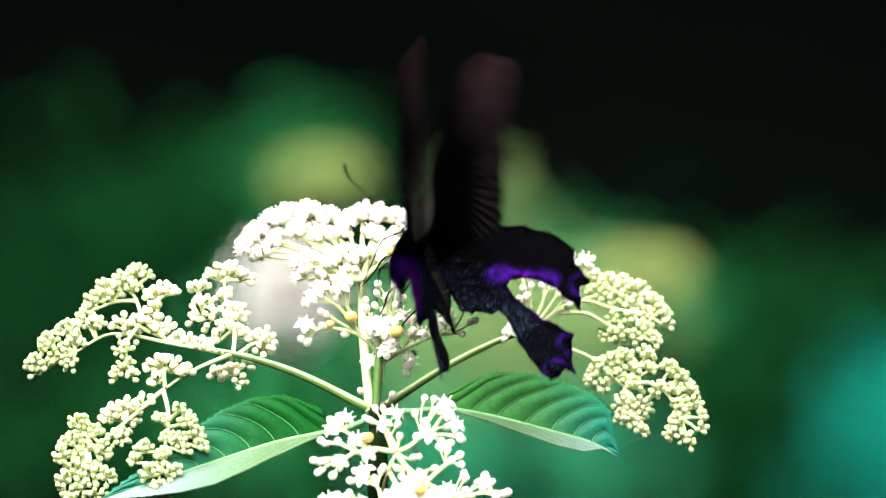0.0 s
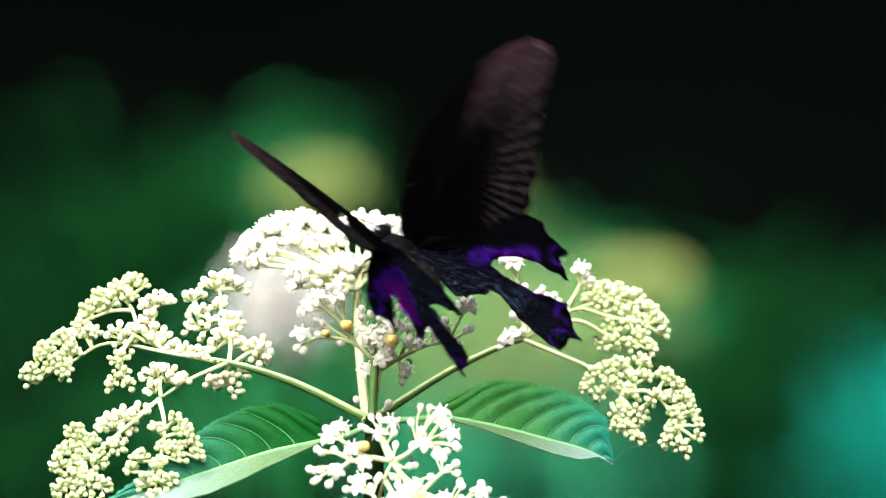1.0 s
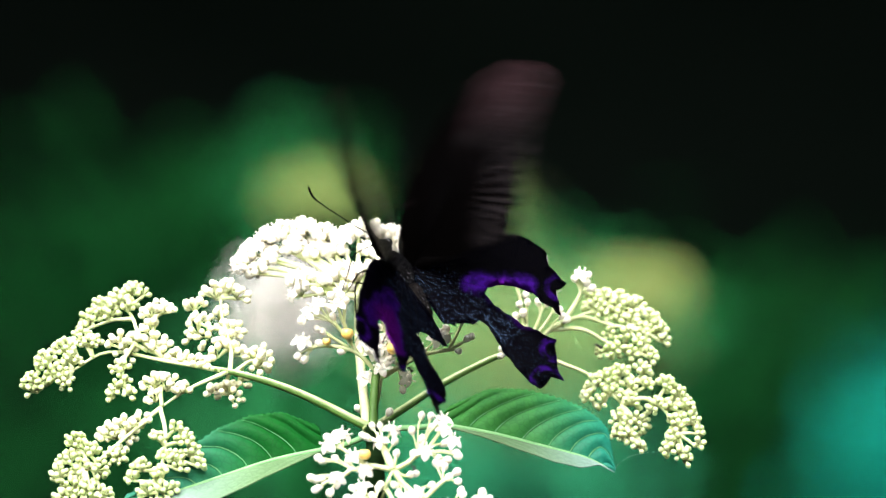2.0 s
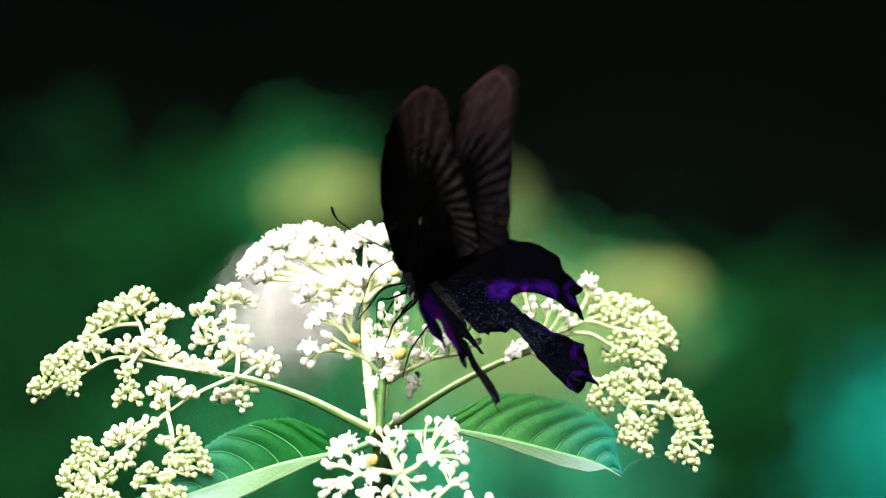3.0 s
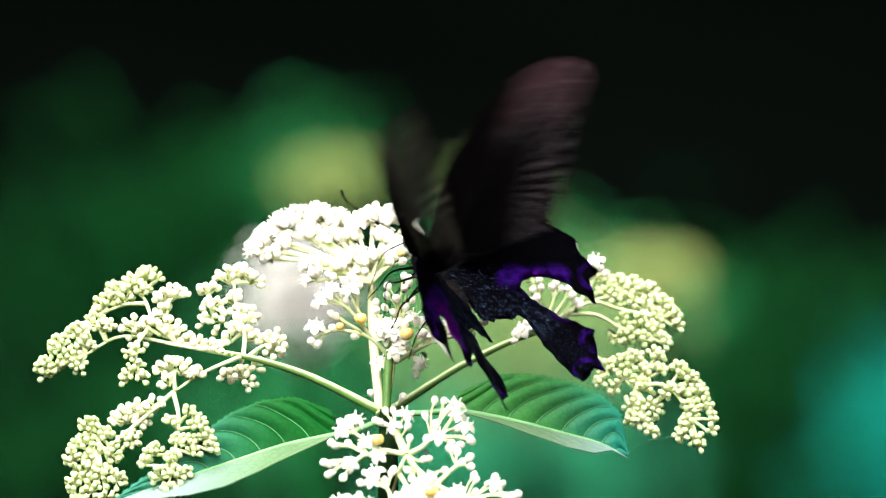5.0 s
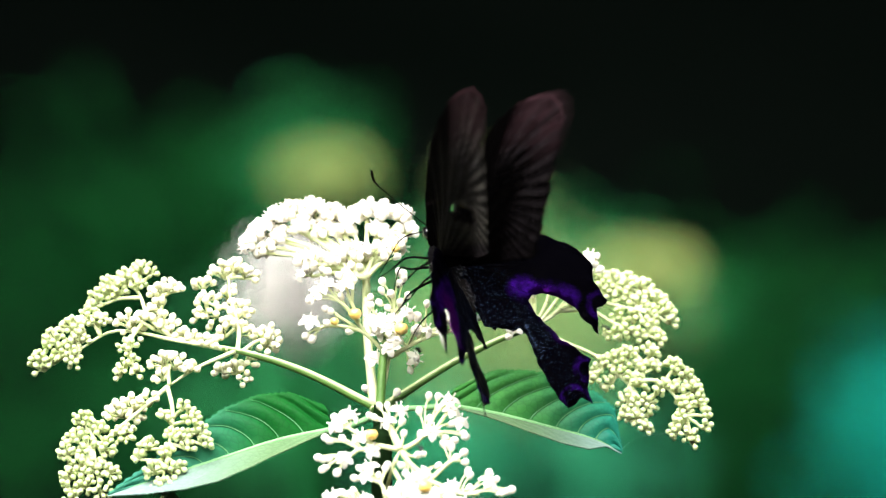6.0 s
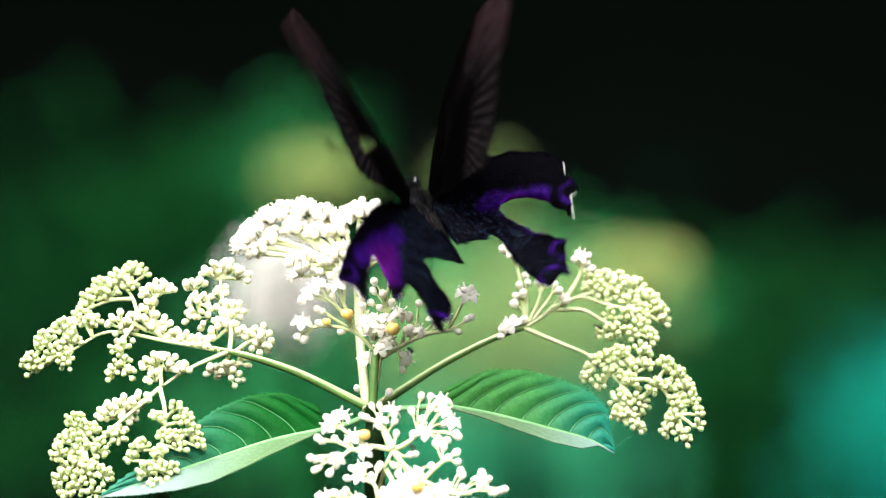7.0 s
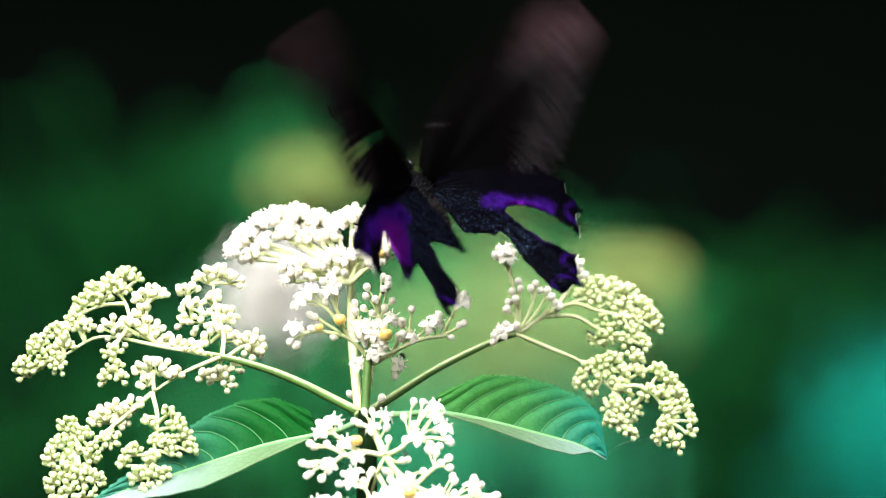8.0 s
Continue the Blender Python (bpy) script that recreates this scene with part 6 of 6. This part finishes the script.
    walk(wings["hind_r"], [
        (0.00, beat(1, HIND_ROOT, 22, 1, -3)), (0.10, beat(1, HIND_ROOT, 22, 1, 0)), (0.20, beat(1, HIND_ROOT, 24, -2, 0)),
        (0.30, beat(1, HIND_ROOT, 24, -1, 0)), (0.40, beat(1, HIND_ROOT, 24, -1, 0)), (0.50, beat(1, HIND_ROOT, 23, -3, -3)),
        (0.60, beat(1, HIND_ROOT, 26, -1, 0)), (0.70, beat(1, HIND_ROOT, 23, 1, 0)), (0.80, beat(1, HIND_ROOT, 22, 0, 0)),
        (0.90, beat(1, HIND_ROOT, 20, -4, 0)), (1.00, beat(1, HIND_ROOT, 12, 0, 2)), (1.10, beat(1, HIND_ROOT, 17, 2, 0)),
        (1.20, beat(1, HIND_ROOT, 17, 1, 0)), (1.30, beat(1, HIND_ROOT, 16, -1, 0)), (1.40, beat(1, HIND_ROOT, 16, -2, 0)),
        (1.50, beat(1, HIND_ROOT, 14, 1, 5)), (1.60, beat(1, HIND_ROOT, 16, -2, 0)), (1.70, beat(1, HIND_ROOT, 18, 0, 0)),
        (1.82, beat(1, HIND_ROOT, 18, -0)), (1.92, beat(1, HIND_ROOT, 18, -0)), (1.99, beat(1, HIND_ROOT, 18, -0)),
        (2.07, beat(1, HIND_ROOT, 18, -0)), (2.19, beat(1, HIND_ROOT, 18, -0)), (2.29, beat(1, HIND_ROOT, 18, -0)),
        (2.36, beat(1, HIND_ROOT, 18, -0)), (2.43, beat(1, HIND_ROOT, 18, -0)), (2.55, beat(1, HIND_ROOT, 18, 0)),
        (2.65, beat(1, HIND_ROOT, 18, 0)), (2.72, beat(1, HIND_ROOT, 18, 0)), (2.80, beat(1, HIND_ROOT, 18, 0, 0)),
        (2.90, beat(1, HIND_ROOT, 18, -1, 0)), (3.00, beat(1, HIND_ROOT, 19, -2, 3)), (3.10, beat(1, HIND_ROOT, 21, -2, 0)),
        (3.20, beat(1, HIND_ROOT, 22, -4, 0)), (3.30, beat(1, HIND_ROOT, 23, -3, 0)), (3.40, beat(1, HIND_ROOT, 23, -2, 0)),
        (3.50, beat(1, HIND_ROOT, 19, -4, 1)), (3.60, beat(1, HIND_ROOT, 24, -2, 0)), (3.70, beat(1, HIND_ROOT, 25, -2, 0)),
        (3.80, beat(1, HIND_ROOT, 26, -1, 0)), (3.90, beat(1, HIND_ROOT, 25, -3, 0)), (4.00, beat(1, HIND_ROOT, 19, -1, 1)),
        (4.10, beat(1, HIND_ROOT, 23, -1, 0)), (4.20, beat(1, HIND_ROOT, 24, -1, 0)), (4.30, beat(1, HIND_ROOT, 25, -3, 0)),
        (4.40, beat(1, HIND_ROOT, 24, -3, 0)), (4.50, beat(1, HIND_ROOT, 24, -2, 2)), (4.60, beat(1, HIND_ROOT, 24, -2, 0)),
        (4.70, beat(1, HIND_ROOT, 23, -1, 0)), (4.82, beat(1, HIND_ROOT, 23, -1)), (4.92, beat(1, HIND_ROOT, 23, -1)),
        (4.99, beat(1, HIND_ROOT, 23, -2)), (5.07, beat(1, HIND_ROOT, 22, -2)), (5.19, beat(1, HIND_ROOT, 22, -2)),
        (5.29, beat(1, HIND_ROOT, 21, -2)), (5.36, beat(1, HIND_ROOT, 21, -2)), (5.43, beat(1, HIND_ROOT, 20, -2)),
        (5.55, beat(1, HIND_ROOT, 20, -2)), (5.65, beat(1, HIND_ROOT, 19, -2)), (5.72, beat(1, HIND_ROOT, 19, -2)),
        (5.80, beat(1, HIND_ROOT, 19, -2, 0)), (5.90, beat(1, HIND_ROOT, 19, -2, 0)), (6.00, beat(1, HIND_ROOT, 20, -3, 1)),
        (6.10, beat(1, HIND_ROOT, 21, -3, 0)), (6.20, beat(1, HIND_ROOT, 22, -3, 0)), (6.30, beat(1, HIND_ROOT, 21, -5, 0)),
        (6.40, beat(1, HIND_ROOT, 20, -6, 0)), (6.50, beat(1, HIND_ROOT, 16, -6, -3)), (6.60, beat(1, HIND_ROOT, 18, -4, 0)),
        (6.70, beat(1, HIND_ROOT, 25, 0, 0)), (6.80, beat(1, HIND_ROOT, 16, -2, 0)), (6.90, beat(1, HIND_ROOT, 15, -1, 0)),
        (7.00, beat(1, HIND_ROOT, 17, 2, -1)), (7.10, beat(1, HIND_ROOT, 4, -10, 0)), (7.20, beat(1, HIND_ROOT, -8, -6, 0)),
        (7.30, beat(1, HIND_ROOT, 1, 2, 0)), (7.40, beat(1, HIND_ROOT, 9, 2, 0)), (7.50, beat(1, HIND_ROOT, 20, 3, -3)),
        (7.60, beat(1, HIND_ROOT, 8, 0, 0)), (7.70, beat(1, HIND_ROOT, 1, 0, 0)), (7.80, beat(1, HIND_ROOT, 6, -2, 0)),
        (7.90, beat(1, HIND_ROOT, 1, -3, 0)), (8.00, beat(1, HIND_ROOT, 6, 2, -3)),
    ])
    walk(wings["hind_l"], [
        (0.00, beat(-1, HIND_ROOT, 38, 6, 3)), (0.10, beat(-1, HIND_ROOT, 30, 6, 0)), (0.20, beat(-1, HIND_ROOT, 30, 3, 0)),
        (0.30, beat(-1, HIND_ROOT, 33, 7, 0)), (0.40, beat(-1, HIND_ROOT, 35, 8, 0)), (0.50, beat(-1, HIND_ROOT, 28, 3, -2)),
        (0.60, beat(-1, HIND_ROOT, 33, 4, 0)), (0.70, beat(-1, HIND_ROOT, 35, 6, 0)), (0.80, beat(-1, HIND_ROOT, 35, 7, 0)),
        (0.90, beat(-1, HIND_ROOT, 30, 3, 0)), (1.00, beat(-1, HIND_ROOT, 21, 2, 0)), (1.10, beat(-1, HIND_ROOT, 26, 2, 0)),
        (1.20, beat(-1, HIND_ROOT, 26, 3, 0)), (1.30, beat(-1, HIND_ROOT, 26, 6, 0)), (1.40, beat(-1, HIND_ROOT, 18, 1, 0)),
        (1.50, beat(-1, HIND_ROOT, 24, 6, -1)), (1.60, beat(-1, HIND_ROOT, 22, 4, 0)), (1.70, beat(-1, HIND_ROOT, 22, 1, 0)),
        (1.82, beat(-1, HIND_ROOT, 22, 1)), (1.92, beat(-1, HIND_ROOT, 22, 1)), (1.99, beat(-1, HIND_ROOT, 22, 1)),
        (2.07, beat(-1, HIND_ROOT, 22, 0)), (2.19, beat(-1, HIND_ROOT, 22, -0)), (2.29, beat(-1, HIND_ROOT, 22, -1)),
        (2.36, beat(-1, HIND_ROOT, 22, -1)), (2.43, beat(-1, HIND_ROOT, 22, -1)), (2.55, beat(-1, HIND_ROOT, 22, -1)),
        (2.65, beat(-1, HIND_ROOT, 22, -2)), (2.72, beat(-1, HIND_ROOT, 22, -2)), (2.80, beat(-1, HIND_ROOT, 22, -2, 0)),
        (2.90, beat(-1, HIND_ROOT, 23, 2, 0)), (3.00, beat(-1, HIND_ROOT, 32, 6, 5)), (3.10, beat(-1, HIND_ROOT, 21, 1, 0)),
        (3.20, beat(-1, HIND_ROOT, 23, 0, 0)), (3.30, beat(-1, HIND_ROOT, 26, 0, 0)), (3.40, beat(-1, HIND_ROOT, 27, 2, 0)),
        (3.50, beat(-1, HIND_ROOT, 19, 2, 0)), (3.60, beat(-1, HIND_ROOT, 28, 0, 0)), (3.70, beat(-1, HIND_ROOT, 28, 1, 0)),
        (3.80, beat(-1, HIND_ROOT, 28, 2, 0)), (3.90, beat(-1, HIND_ROOT, 26, -1, 0)), (4.00, beat(-1, HIND_ROOT, 23, 0, -1)),
        (4.10, beat(-1, HIND_ROOT, 27, 1, 0)), (4.20, beat(-1, HIND_ROOT, 27, 1, 0)), (4.30, beat(-1, HIND_ROOT, 27, -1, 0)),
        (4.40, beat(-1, HIND_ROOT, 27, 1, 0)), (4.50, beat(-1, HIND_ROOT, 35, 6, 3)), (4.60, beat(-1, HIND_ROOT, 28, 5, 0)),
        (4.70, beat(-1, HIND_ROOT, 26, 2, 0)), (4.82, beat(-1, HIND_ROOT, 26, 2)), (4.92, beat(-1, HIND_ROOT, 26, 2)),
        (4.99, beat(-1, HIND_ROOT, 26, 2)), (5.07, beat(-1, HIND_ROOT, 26, 2)), (5.19, beat(-1, HIND_ROOT, 26, 2)),
        (5.29, beat(-1, HIND_ROOT, 26, 2)), (5.36, beat(-1, HIND_ROOT, 26, 2)), (5.43, beat(-1, HIND_ROOT, 26, 2)),
        (5.55, beat(-1, HIND_ROOT, 26, 2)), (5.65, beat(-1, HIND_ROOT, 26, 2)), (5.72, beat(-1, HIND_ROOT, 26, 2)),
        (5.80, beat(-1, HIND_ROOT, 26, 2, 0)), (5.90, beat(-1, HIND_ROOT, 27, 3, 0)), (6.00, beat(-1, HIND_ROOT, 34, 6, 2)),
        (6.10, beat(-1, HIND_ROOT, 26, 3, 0)), (6.20, beat(-1, HIND_ROOT, 24, 3, 0)), (6.30, beat(-1, HIND_ROOT, 23, 6, 0)),
        (6.40, beat(-1, HIND_ROOT, 20, 9, 0)), (6.50, beat(-1, HIND_ROOT, 16, 0, -2)), (6.60, beat(-1, HIND_ROOT, 22, 2, 0)),
        (6.70, beat(-1, HIND_ROOT, 25, 1, 0)), (6.80, beat(-1, HIND_ROOT, 16, -4, 0)), (6.90, beat(-1, HIND_ROOT, 13, -6, 0)),
        (7.00, beat(-1, HIND_ROOT, 14, -6, -2)), (7.10, beat(-1, HIND_ROOT, -4, 2, 0)), (7.20, beat(-1, HIND_ROOT, -15, -8, 0)),
        (7.30, beat(-1, HIND_ROOT, -6, -5, 0)), (7.40, beat(-1, HIND_ROOT, -1, -5, 0)), (7.50, beat(-1, HIND_ROOT, 16, -8, -2)),
        (7.60, beat(-1, HIND_ROOT, -2, -2, 0)), (7.70, beat(-1, HIND_ROOT, -7, -7, 0)), (7.80, beat(-1, HIND_ROOT, -3, 3, 0)),
        (7.90, beat(-1, HIND_ROOT, -5, -7, 0)), (8.00, beat(-1, HIND_ROOT, 8, -1, -2)),
    ])


motions()
